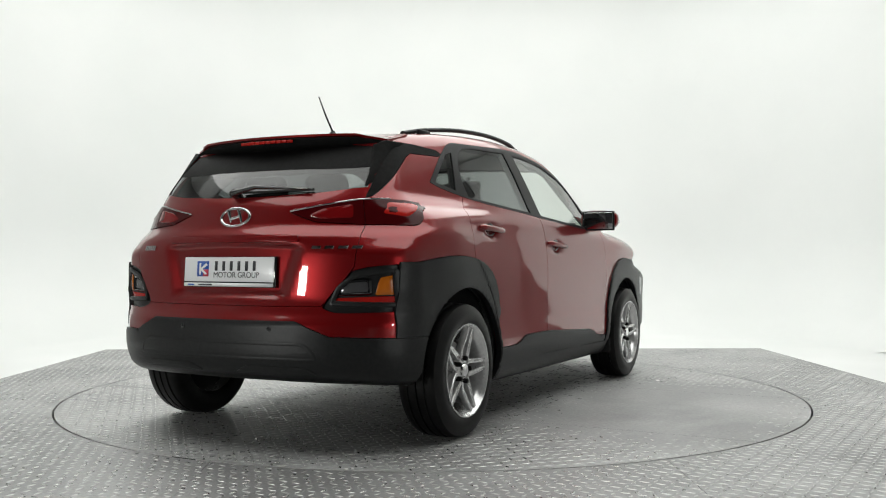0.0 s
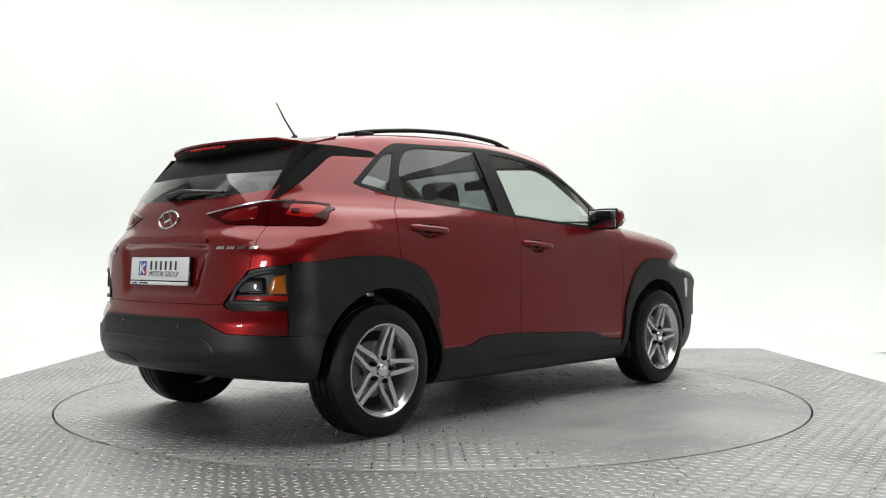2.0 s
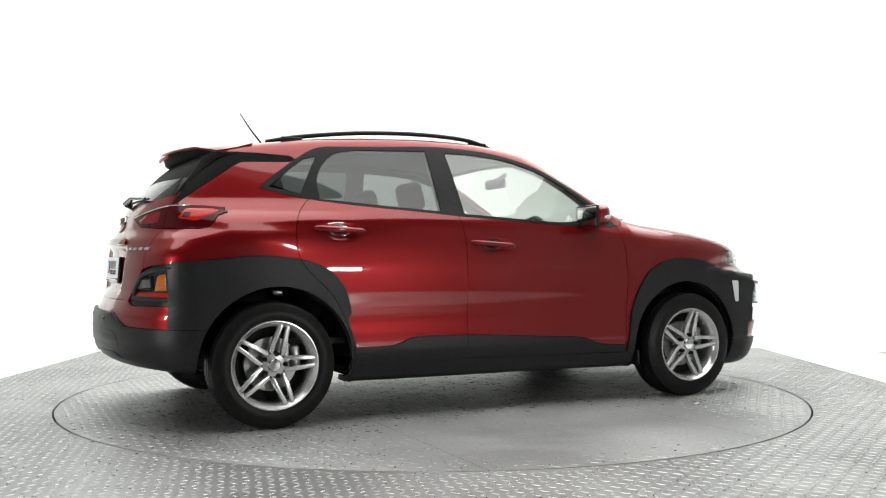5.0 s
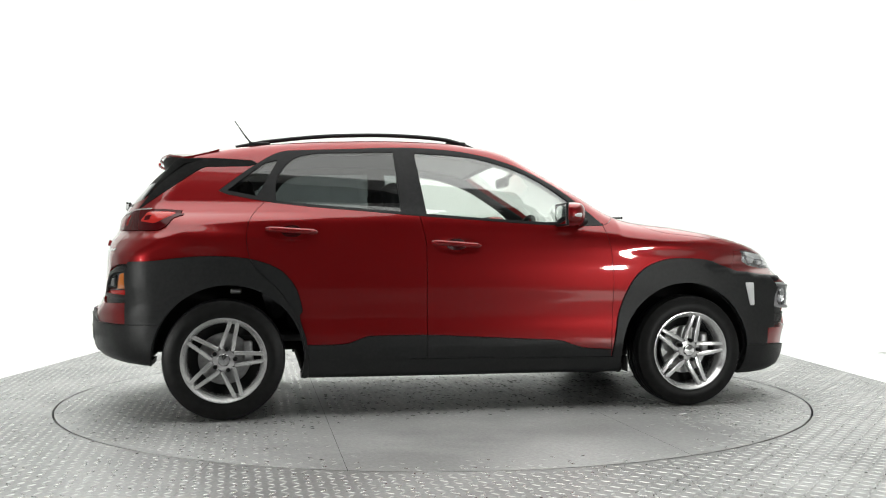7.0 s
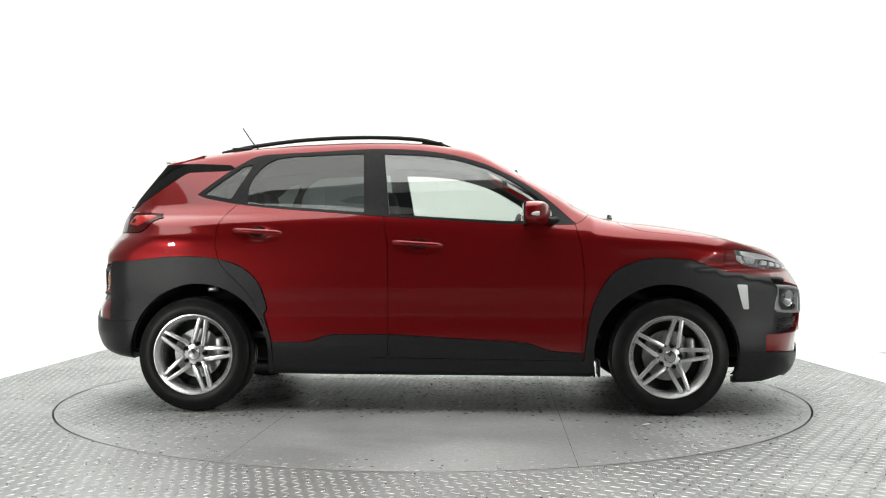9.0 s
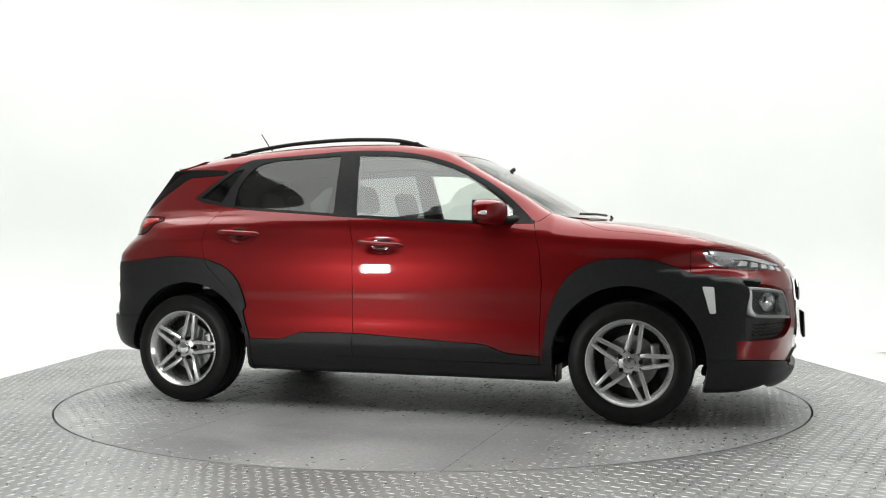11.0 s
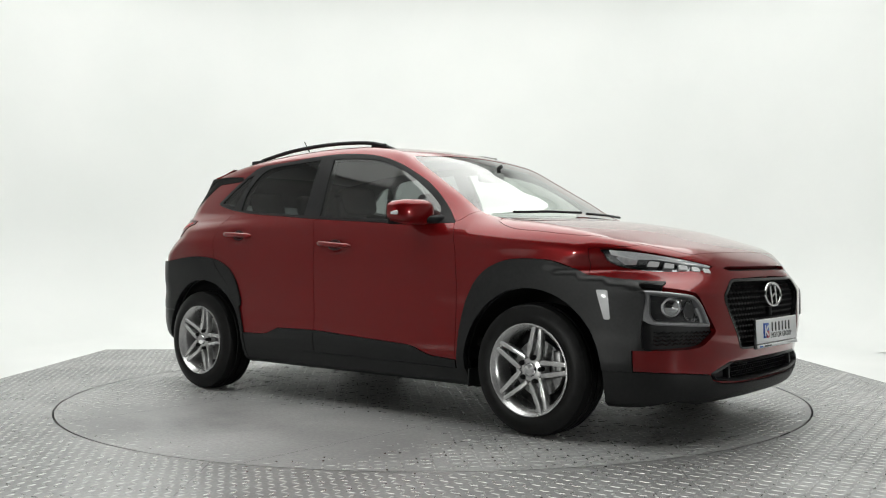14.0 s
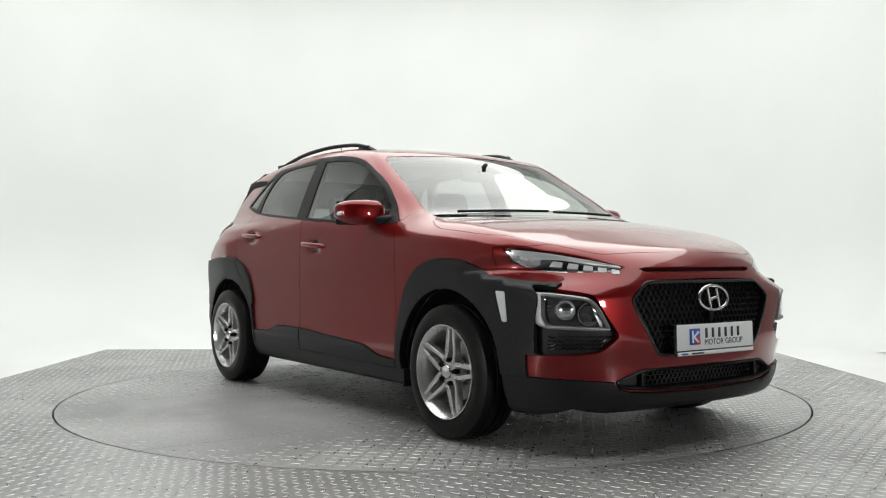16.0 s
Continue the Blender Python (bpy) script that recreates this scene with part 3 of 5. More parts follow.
def build_body():
    bm = skin_bm()
    tag = bm.faces.layers.int.new("panel")
    near = lambda c: c.y < -0.45
    ahead = lambda c: c.x > 1.45
    behind = lambda c: c.x < -1.35
    (BODY, FENDER, HOOD, BUMPER_F, SCREEN, COWL, TRIMS, GLASS_F, GLASS_R, GLASS_Q, DOOR_F, DOOR_R, ROCKER, CLAD_DF, CLAD_DR, CLAD_F, CLAD_R, HOLE,
     LIP, CLUSTER, HEADLAMP, GRILLE, INTAKE, SLIT, TAILGATE, REARGLASS, TAIL, TAILIN, FOG, BUMPER_R, BUMPER_LOW, STRIP, CLAD_RD, GATE_TOP) = range(34)
    # front half
    stamp(bm, tag, [(0.80, 1.033), (0.834, 0.9), (0.849, 0.716), (0.838, 0.5), (0.833, 0.29), (0.83, 0.1), (2.3, 0.1), (2.3, 1.2), (1.0, 1.2), (0.84, 1.05)], SIDE, FENDER,
          lambda c: c.x > 0.7 and c.z < 1.06 + 0.1 * (c.y < -0.6))
    stamp(bm, tag, [(1.60, 0.1), (1.60, 0.892), (1.75, 0.90), (2.3, 1.0), (2.3, 0.1)], SIDE, BUMPER_F, ahead)
    stamp(bm, tag, [(1.155, 0.01), (1.15, -0.2), (1.11, -0.45), (1.03, -0.70), (1.045, -0.76)] + flowing([(1.10, -0.79), (1.18, -0.812), (1.33, -0.815), (1.488, -0.805), (1.598, -0.772), (1.80, -0.66), (1.93, -0.535)], 4)
          + flowing([(1.955, -0.49), (1.975, -0.38), (1.992, -0.2), (1.997, 0.01)], 4), ABOVE, HOOD, lambda c: c.x > 0.9 and c.z > 0.78)
    stamp(bm, tag, [(1.08, 0.01), (1.075, -0.25), (1.02, -0.52), (0.945, -0.70), (1.03, -0.70), (1.11, -0.45), (1.15, -0.2), (1.155, 0.01)], ABOVE, COWL, lambda c: c.z > 1.0)
    stamp(bm, tag, [(0.34, 0.01), (0.338, -0.25), (0.325, -0.50), (0.315, -0.575), (0.36, -0.605), (0.60, -0.643), (0.945, -0.70), (1.02, -0.52), (1.075, -0.25), (1.08, 0.01)], ABOVE, SCREEN, lambda c: c.z > 1.0 and c.x > 0)
    # side: glasshouse
    dlo = (flowing([(-1.335, 1.212), (-1.25, 1.28), (-1.12, 1.375), (-1.0, 1.437), (-0.85, 1.449), (-0.662, 1.457), (-0.334, 1.472), (-0.1, 1.464), (0.1, 1.437), (0.281, 1.386), (0.41, 1.329), (0.534, 1.262), (0.65, 1.178), (0.765, 1.072), (0.803, 1.031)], 4)
           + flowing([(0.62, 1.03), (0.407, 1.036), (0.1, 1.056), (-0.259, 1.079), (-0.55, 1.103), (-0.824, 1.124), (-1.0, 1.143), (-1.16, 1.167), (-1.29, 1.194)], 3))
    up = lambda c: c.y < -0.5 and c.z > 0.98
    stamp(bm, tag, dlo, SIDE, TRIMS, up)
    stamp(bm, tag, flowing([(-1.03, 1.156), (-1.033, 1.26), (-0.985, 1.35), (-0.92, 1.41)], 3)[:-1] + flowing([(-0.89, 1.418), (-0.792, 1.432), (-0.6, 1.438), (-0.385, 1.445)], 3) + [(-0.36, 1.102), (-0.65, 1.124)], SIDE, GLASS_R, up)
    stamp(bm, tag, flowing([(-0.265, 1.440), (-0.1, 1.434), (0.1, 1.412), (0.281, 1.360), (0.40, 1.308), (0.52, 1.236), (0.62, 1.163)], 4) + [(0.672, 1.115), (0.685, 1.046), (0.407, 1.052), (0.1, 1.07), (-0.218, 1.092)], SIDE, GLASS_F, up)
    stamp(bm, tag, [(-1.29, 1.215), (-1.19, 1.295), (-1.088, 1.372), (-1.022, 1.388), (-1.075, 1.29), (-1.13, 1.183)], SIDE, GLASS_Q, up)
    # side: doors, rockers, cladding, arches
    rear_edge = flowing([(-1.085, 1.158), (-1.14, 1.10), (-1.173, 1.044), (-1.185, 0.97), (-1.182, 0.903), (-1.155, 0.82), (-1.09, 0.748), (-1.0, 0.66), (-0.93, 0.535), (-0.885, 0.40), (-0.88, 0.312)], 3)
    low = lambda c: c.y < -0.45 and c.z < 1.2
    stamp(bm, tag, rear_edge + [(-0.225, 0.305), (-0.222, 0.44), (-0.222, 0.7), (-0.226, 0.93), (-0.245, 1.03), (-0.262, 1.09), (-0.6, 1.12)], SIDE, DOOR_R, low, {BODY})
    stamp(bm, tag, [(-0.225, 0.305), (-0.222, 0.44), (-0.222, 0.7), (-0.226, 0.93), (-0.245, 1.03), (-0.262, 1.09), (0.3, 1.06), (0.80, 1.045), (0.81, 1.0), (0.834, 0.9), (0.849, 0.716), (0.838, 0.5), (0.833, 0.292)], SIDE, DOOR_F, low, {BODY})
    stamp(bm, tag, [(-0.93, 0.314), (-0.225, 0.305), (0.9, 0.290), (0.9, 0.0), (-0.93, 0.0)], SIDE, ROCKER, low, {BODY, FENDER})
    sill = flowing([(-1.0, 0.386), (-0.865, 0.386), (-0.70, 0.387), (-0.64, 0.395), (-0.56, 0.424), (-0.50, 0.430), (-0.21, 0.430), (0.007, 0.418), (0.30, 0.402), (0.52, 0.389), (0.60, 0.365), (0.68, 0.343), (0.86, 0.331)], 3)
    stamp(bm, tag, sill + [(0.86, 0.2), (-1.0, 0.2)], SIDE, CLAD_DF, low, {DOOR_F})
    stamp(bm, tag, sill + [(0.86, 0.2), (-1.0, 0.2)], SIDE, CLAD_DR, low, {DOOR_R})
    front_top = flowing([(0.842, 0.31), (0.862, 0.44), (0.877, 0.534), (0.923, 0.656), (0.998, 0.762), (1.104, 0.823), (1.224, 0.845), (1.403, 0.838), (1.507, 0.807), (1.596, 0.766)], 4)
    stamp(bm, tag, front_top + [(1.72, 0.752), (1.815, 0.740), (1.93, 0.735), (1.93, 0.44), (1.815, 0.436), (1.815, 0.15), (0.85, 0.15)], SIDE, CLAD_F, lambda c: c.y < -0.6 and c.z < 0.95, {FENDER, BUMPER_F})
    rear_top = flowing([(-1.785, 0.83), (-1.68, 0.832), (-1.559, 0.846), (-1.437, 0.857), (-1.293, 0.857), (-1.15, 0.84), (-1.023, 0.793), (-0.944, 0.715), (-0.908, 0.63), (-0.895, 0.566), (-0.91, 0.535), (-0.875, 0.42)], 4)
    stamp(bm, tag, rear_top + [(-0.868, 0.386), (-0.86, 0.15), (-1.80, 0.15), (-1.80, 0.6)], SIDE, CLAD_R, near, {BODY, ROCKER})
    stamp(bm, tag, rear_top + [(-0.868, 0.386), (-0.86, 0.30), (-1.3, 0.30)], SIDE, CLAD_RD, near, {DOOR_R, CLAD_DR})
    stamp(bm, tag, arc(-1.278, 0.315, 0.392, -60, 240, 48) + [(-1.47, 0.0), (-1.08, 0.0)], SIDE, HOLE, near)
    stamp(bm, tag, arc(1.286, 0.315, 0.390, -60, 240, 48) + [(1.09, 0.0), (1.48, 0.0)], SIDE, HOLE, near)
    # nose
    stamp(bm, tag, [(-0.97, 0.343), (-0.80, 0.342), (-0.66, 0.333), (-0.535, 0.322), (-0.507, 0.291), (-0.45, 0.277), (-0.33, 0.268), (0.01, 0.262), (0.01, 0), (-0.97, 0)], FRONT, LIP, lambda c: c.x > 1.55, {BUMPER_F, CLAD_F, FENDER})
    stamp(bm, tag, rounded([(-0.802, 0.729), (-0.640, 0.695), (-0.590, 0.61), (-0.525, 0.517), (-0.60, 0.452), (-0.66, 0.443), (-0.802, 0.438)], 0.02), FRONT, CLUSTER, lambda c: c.x > 1.7, {BUMPER_F, CLAD_F})
    stamp(bm, tag, rounded([(-0.81, 0.890), (-0.759, 0.893), (-0.685, 0.872), (-0.563, 0.842), (-0.433, 0.808), (-0.493, 0.792), (-0.585, 0.787), (-0.675, 0.785), (-0.744, 0.803), (-0.785, 0.835)], 0.012, 2), FRONT, HEADLAMP, lambda c: c.x > 1.5)
    stamp(bm, tag, rounded([(0.01, 0.757), (-0.375, 0.750), (-0.472, 0.673), (-0.43, 0.59), (-0.325, 0.424), (0.01, 0.418)], 0.03), FRONT, GRILLE, lambda c: c.x > 1.8)
    stamp(bm, tag, rounded([(0.01, 0.374), (-0.405, 0.371), (-0.53, 0.324), (-0.505, 0.293), (-0.32, 0.275), (0.01, 0.268)], 0.02), FRONT, INTAKE, lambda c: c.x > 1.8)
    stamp(bm, tag, [(0.01, 0.806), (-0.345, 0.806), (-0.375, 0.800), (-0.345, 0.788), (0.01, 0.788)], FRONT, SLIT, lambda c: c.x > 1.8)
    # tail
    stamp(bm, tag, flowing([(0.0, 0.638), (-0.25, 0.637), (-0.496, 0.640)], 3)[:-1] + [(-0.496, 0.640), (-0.535, 0.69), (-0.60, 0.765), (-0.632, 0.811), (-0.638, 0.891), (-0.627, 0.992), (-0.60, 1.10), (-0.605, 1.165), (-0.60, 1.28), (-0.56, 1.372), (-0.50, 1.392), (-0.3, 1.405), (0.01, 1.408), (0.01, 0.638)], FRONT, TAILGATE, behind)
    stamp(bm, tag, [(0.01, 1.128), (-0.157, 1.131), (-0.40, 1.143), (-0.594, 1.167), (-0.592, 1.28), (-0.55, 1.368), (-0.30, 1.395), (0.01, 1.40)], FRONT, REARGLASS, behind)
    # upper rear glass: black edge band, deepened to paint in the spoiler's reflection
    stamp(bm, tag, flowing([(0.01, 1.262), (-0.2, 1.262), (-0.42, 1.258), (-0.54, 1.262)], 3) + [(-0.62, 1.27), (-0.62, 1.42), (0.01, 1.42)], FRONT, GATE_TOP, behind, {REARGLASS})
    stamp(bm, tag, [(-1.13, 1.366), (-1.17, 1.352), (-1.408, 1.346), (-1.45, 1.325), (-1.60, 1.22), (-1.735, 1.125), (-1.80, 1.10), (-1.735, 1.17), (-1.60, 1.31), (-1.54, 1.40), (-1.35, 1.396), (-1.16, 1.385)], SIDE, STRIP, lambda c: c.y < -0.4 and c.x < -1.05, {BODY})
    stamp(bm, tag, [(0.01, 0.638), (-0.496, 0.640), (-0.56, 0.725), (-0.9, 0.73), (-0.9, 0.1), (0.01, 0.1)], FRONT, BUMPER_R, lambda c: c.x < -1.5, {BODY})
    stamp(bm, tag, [(0.01, 0.573), (-0.40, 0.574), (-0.552, 0.511), (-0.97, 0.498), (-0.97, 0.0), (0.01, 0.0)], FRONT, BUMPER_LOW, lambda c: c.x < -1.5, {BUMPER_R, CLAD_R})
    stamp(bm, tag, rounded([(-0.497, 0.634), (-0.53, 0.72), (-0.60, 0.787), (-0.693, 0.81), (-0.90, 0.831), (-0.90, 0.62), (-0.56, 0.612)], 0.02), FRONT, FOG, lambda c: c.x < -1.7, {BUMPER_R, BODY})
    tail = rounded([(-0.283, 1.053), (-0.45, 1.082), (-0.60, 1.109), (-0.71, 1.111), (-0.757, 1.093), (-0.80, 1.03), (-0.80, 0.992), (-0.62, 0.995), (-0.42, 1.006)], 0.015, 2)
    stamp(bm, tag, tail, FRONT, TAIL, lambda c: c.x < -1.52 and c.z > 1.30 + (c.x + 1.52) * 1.0 - 0.222 + 0.0 or c.x < -1.74, {BODY})
    stamp(bm, tag, tail, FRONT, TAILIN, lambda c: c.x < -1.5, {TAILGATE})

    def both(name, ids, material, parent=car, label="", **kw):
        b = panel_bm(bm, tag, ids, **kw)
        m = mirrored(b)
        return pressed(name, b, material, parent, label), pressed(name, m, material, parent, label)

    def one(name, ids, material, parent=car, label="", **kw):
        return pressed(name, whole(panel_bm(bm, tag, ids, **kw)), material, parent, label)
    clad = dict(proud=0.012, chamfer=0.005, rim=0.026, gap=0.001)
    one("body", {BODY}, PAINT)
    one("hood", {HOOD}, PAINT)
    both("front_fender", {FENDER}, PAINT)
    bumper_f = one("front_bumper", {BUMPER_F}, PAINT)
    one("bumper_lip", {LIP}, CLAD, bumper_f, "grey plastic lower lip", proud=0.012, chamfer=0.006, rim=0.03)
    one("windshield", {SCREEN}, CLEAR_GLASS, rim=0.004, gap=0.001, proud=-0.002).visible_shadow = False
    one("cowl", {COWL}, SATIN_BLACK, proud=-0.012)
    doors_f = both("front_door", {DOOR_F}, PAINT)
    doors_r = both("rear_door", {DOOR_R}, PAINT)
    both("window_trim", {TRIMS}, SATIN_BLACK, car, "black window surround", proud=0.001, gap=0.0005)
    for name, ids, m in (("front_window", {GLASS_F}, CLEAR_GLASS), ("rear_window", {GLASS_R}, DARK_GLASS), ("quarter_window", {GLASS_Q}, DARK_GLASS)):
        for ob in both(name, ids, m, car, proud=-0.004, rim=0.004, gap=0.0):
            ob.visible_shadow = False
    both("rocker_panel", {ROCKER}, CLAD, car, "grey plastic sill", **clad)
    for ids, doors in (({CLAD_DF}, doors_f), ({CLAD_DR}, doors_r)):
        a, b = both("door_cladding", ids, CLAD, car, "grey plastic door strip", **clad)
        a.parent, b.parent = doors
    a, b = both("arch_cladding", {CLAD_RD}, CLAD, car, "grey plastic arch trim on the door", **dict(clad, proud=0.016))
    a.parent, b.parent = doors_r
    both("front_arch_cladding", {CLAD_F}, CLAD, car, "grey plastic wheel arch trim", **dict(clad, proud=0.016))
    both("rear_arch_cladding", {CLAD_R}, CLAD, car, "grey plastic wheel arch trim", **dict(clad, proud=0.016))
    one("tailgate", {TAILGATE}, PAINT)
    one("rear_glass", {REARGLASS}, DARK_GLASS, proud=-0.003, rim=0.004, gap=0.001).visible_shadow = False
    # matt black also stands for the spoiler's shade and reflection on the glass
    one("spoiler_reflection_band", {GATE_TOP}, MATT_BLACK, car, "black top band of the rear glass with the spoiler's dark reflection painted in", proud=-0.003, rim=0.004, gap=0.0)
    both("pillar_strip", {STRIP}, MATT_BLACK, car, "black finned pillar strip", proud=0.001)
    one("rear_bumper", {BUMPER_R}, PAINT)
    one("rear_skirt", {BUMPER_LOW}, CLAD, car, "grey plastic lower bumper", **dict(clad, proud=0.014))
    both("fog_surround", {FOG}, CLAD, car, "black rear lamp surround", proud=-0.012)
    both("tail_lamp", {TAIL}, LENS_DARKRED, car, "red tail lamp", proud=0.004)
    both("tailgate_lamp", {TAILIN}, LENS_DARKRED, car, "smoked red tail lamp", proud=0.004)
    both("headlight", {HEADLAMP}, LAMP_CHROME, car, "slim headlight", proud=-0.01, rim=0.01)
    both("headlight_lens", {HEADLAMP}, LENS, car, "clear headlight lens", proud=0.002, rim=0.004)
    both("lamp_recess", {CLUSTER}, SATIN_BLACK, car, "black lower lamp housing", proud=-0.035, rim=0.01)
    one("grille", {GRILLE}, DARK, car, "black mesh grille", proud=-0.05)
    one("lower_intake", {INTAKE}, DARK, car, "black mesh intake", proud=-0.05)
    one("hood_slot", {SLIT}, DARK, car, "black slot under the hood edge", proud=-0.02)
    # dark shell added behind the panels to block light leaks, open at the windows and arches
    lining = whole(panel_bm(bm, tag, set(range(34)) - {HOLE, SCREEN, GLASS_F, GLASS_R, GLASS_Q, REARGLASS}, proud=-0.034, rim=0.006))
    for f in lining.faces:
        f.material_index = 0
    part("inner_shell", lining, TRIM, car, "dark inner shell added to block light leaks")
    bm.free()


build_body()


def wheel():
    w = new("wheel")
    tyre = lathe_bm([(0.205, 0.095), (0.215, 0.103), (0.235, 0.108), (0.27, 0.109), (0.295, 0.103), (0.309, 0.09), (0.3155, 0.07), (0.317, 0.05), (0.310, 0.046), (0.310, 0.040), (0.3175, 0.036), (0.318, 0.004),
                     (0.311, 0.002), (0.311, -0.004), (0.318, -0.006), (0.3175, -0.036), (0.310, -0.040), (0.310, -0.046), (0.317, -0.05), (0.3155, -0.07), (0.309, -0.09), (0.27, -0.109), (0.235, -0.108), (0.205, -0.095)], 72)
    part("tyre", tyre, RUBBER, w)
    rim = lathe_bm([(0.2, 0.09), (0.19, 0.07), (0.188, -0.03), (0.191, -0.07), (0.199, -0.088), (0.207, -0.097), (0.2165, -0.1095), (0.2215, -0.109), (0.2225, -0.104), (0.214, -0.09)], 72)
    rim_ob = part("rim", rim, ALLOY, w, "silver alloy rim")
    # spokes: five pairs of bars
    for k in range(5):
        a = k * 2 * math.pi / 5
        for sgn in (-1, 1):
            pts = [(0.05, 0.021), (0.09, 0.018), (0.206, 0.007), (0.206, 0.029), (0.09, 0.041), (0.056, 0.0415)]
            outl = [(r, sgn * o) for r, o in pts]
            bm = bmesh.new()
            lo, hi = [], []
            for r, o in outl:
                x, z = r * math.cos(a) - o * math.sin(a), r * math.sin(a) + o * math.cos(a)
                f = 0.094 - 0.014 * math.sin(min(1, r / 0.2) * math.pi) + 0.006 * (r > 0.15)
                hi.append(bm.verts.new((x, -f, z)))
                lo.append(bm.verts.new((x, -f + 0.035, z)))
            n = len(outl)
            bm.faces.new(hi)
            bm.faces.new(lo[::-1])
            for i in range(n):
                bm.faces.new((hi[i], lo[i], lo[(i + 1) % n], hi[(i + 1) % n]))
            bmesh.ops.recalc_face_normals(bm, faces=bm.faces[:])
            bmesh.ops.bevel(bm, geom=bm.edges[:], offset=0.004, segments=2, affect="EDGES", profile=0.5)
            part("spoke", sharpen(bm, 50), ALLOY, rim_ob)
    hub = lathe_bm([(0.0, -0.084), (0.03, -0.085), (0.034, -0.08), (0.056, -0.076), (0.068, -0.05), (0.068, -0.02), (0.0, -0.02)], 40)
    part("hub", hub, ALLOY, rim_ob)
    cap = lathe_bm([(0.0, -0.094), (0.028, -0.093), (0.032, -0.089), (0.033, -0.078)], 32)
    part("hub_cap", cap, CHROME, rim_ob, "round silver hub cap")
    for k in range(5):
        a = k * 2 * math.pi / 5
        nut = lathe_bm([(0.0, -0.097), (0.0085, -0.096), (0.0115, -0.09), (0.0125, -0.06)], 8)
        bmesh.ops.translate(nut, vec=(0.057 * math.cos(a), 0, 0.057 * math.sin(a)), verts=nut.verts[:])
        part("wheel_nut", nut, MATT_BLACK, rim_ob, "dark steel wheel nut")
    disc_b = lathe_bm([(0.0, -0.01), (0.135, -0.01), (0.137, -0.006), (0.137, 0.01), (0.0, 0.01)], 48)
    part("brake_disc", disc_b, STEEL, w, "grey steel brake disc")
    part("brake_caliper", box_bm(0.05, 0.07, 0.13, (0.125, 0.0, 0.02), 0.012), STEEL, w, "grey brake caliper")
    backing = lathe_bm([(0.0, 0.03), (0.19, 0.03)], 48)
    part("wheel_back", backing, DARK, w, "dark wheel back")
    w.parent = car
    return w


first = wheel()
first.matrix_basis = pose(-1.3, -0.775, 0.3175, 0, -3.5, 0)
for px, py, turn in ((1.3, -0.775, 0), (-1.3, 0.775, 180), (1.3, 0.775, 180)):
    copy_thing(first, pose(px, py, 0.3175, 0, 0, turn) @ pose(0, 0, 0, 0, -5 if px > 0 else 20, 0))


def underside():
    part("floor_pan", box_bm(1.80, 1.50, 0.05, (0, 0, 0.26), 0.01), DARK, car, "dark floor pan")
    part("floor_pan", box_bm(0.24, 1.0, 0.05, (-1.76, 0, 0.40), 0.01), DARK, car, "dark floor pan")
    part("floor_pan", box_bm(0.30, 0.9, 0.04, (1.78, 0, 0.235), 0.01), DARK, car, "dark floor pan")
    part("floor_pan", box_bm(0.9, 0.95, 0.05, (-1.3, 0, 0.36), 0.01), DARK, car, "dark floor pan")
    part("floor_pan", box_bm(0.9, 0.95, 0.05, (1.3, 0, 0.30), 0.01), DARK, car, "dark floor pan")
    for cx in (-1.278, 1.286):
        for s in (-1, 1):
            bm = bmesh.new()
            pts = arc(cx, 0.315, 0.40, 2, 178, 30)
            a = [bm.verts.new((x, s * 0.80, z)) for x, z in pts]
            b = [bm.verts.new((x, s * 0.47, z)) for x, z in pts]
            for i in range(len(pts) - 1):
                bm.faces.new((a[i], a[i + 1], b[i + 1], b[i]))
            bm.faces.new(b)
            if cx < 0:
                part("suspension_mount", box_bm(0.06, 0.04, 0.032, (cx + 0.035, s * 0.70, 0.672), 0.01), STEEL, car, "pale metal suspension mount")
            part("wheel_arch_liner", bm, DARK, car, "dark wheel arch liner")


underside()


# ---- parts set on the body ----
def bisect(at, n, lo, hi):
    lo, hi = np.full(n, lo), np.full(n, hi)
    for _ in range(24):
        m = (lo + hi) / 2
        out = hull(*at(m)) > 0
        lo, hi = np.where(out, lo, m), np.where(out, m, hi)
    return np.stack(at(lo), 1)


def reach(at, a, lo, hi):
    got = bisect(at, np.size(a), lo, hi)
    return Vector(got[0]) if np.ndim(a) == 0 else got


def reach_side(x, z, s=-1):
    a, b = np.atleast_1d(np.asarray(x, float)), np.atleast_1d(np.asarray(z, float))
    return reach(lambda m: (a, s * m, b), x, 0.2, 1.1)


def reach_end(y, z, sign):
    """The nose (sign 1) or tail (sign -1) surface at y, z."""
    a, b = np.atleast_1d(np.asarray(y, float)), np.atleast_1d(np.asarray(z, float))
    return reach(lambda m: (sign * m, a, b), y, 0.9, 2.4)


def reach_top(x, y):
    a, b = np.atleast_1d(np.asarray(x, float)), np.atleast_1d(np.asarray(y, float))
    return reach(lambda m: (a, b, m), x, 0.7, 1.8)


def normal_at(p):
    if isinstance(p, Vector):
        return Vector(gradient(np.array([p]))[0])
    return gradient(p)


def nose(y, z):
    return reach_end(y, z, 1)


def tail_at(y, z):
    return reach_end(y, z, -1)


def lifted(on, pts, out):
    """Points on the surface, lifted off it along its normal."""
    p = on(np.array([q[0] for q in pts]), np.array([q[1] for q in pts]))
    return [Vector(v) for v in p + gradient(p) * out]


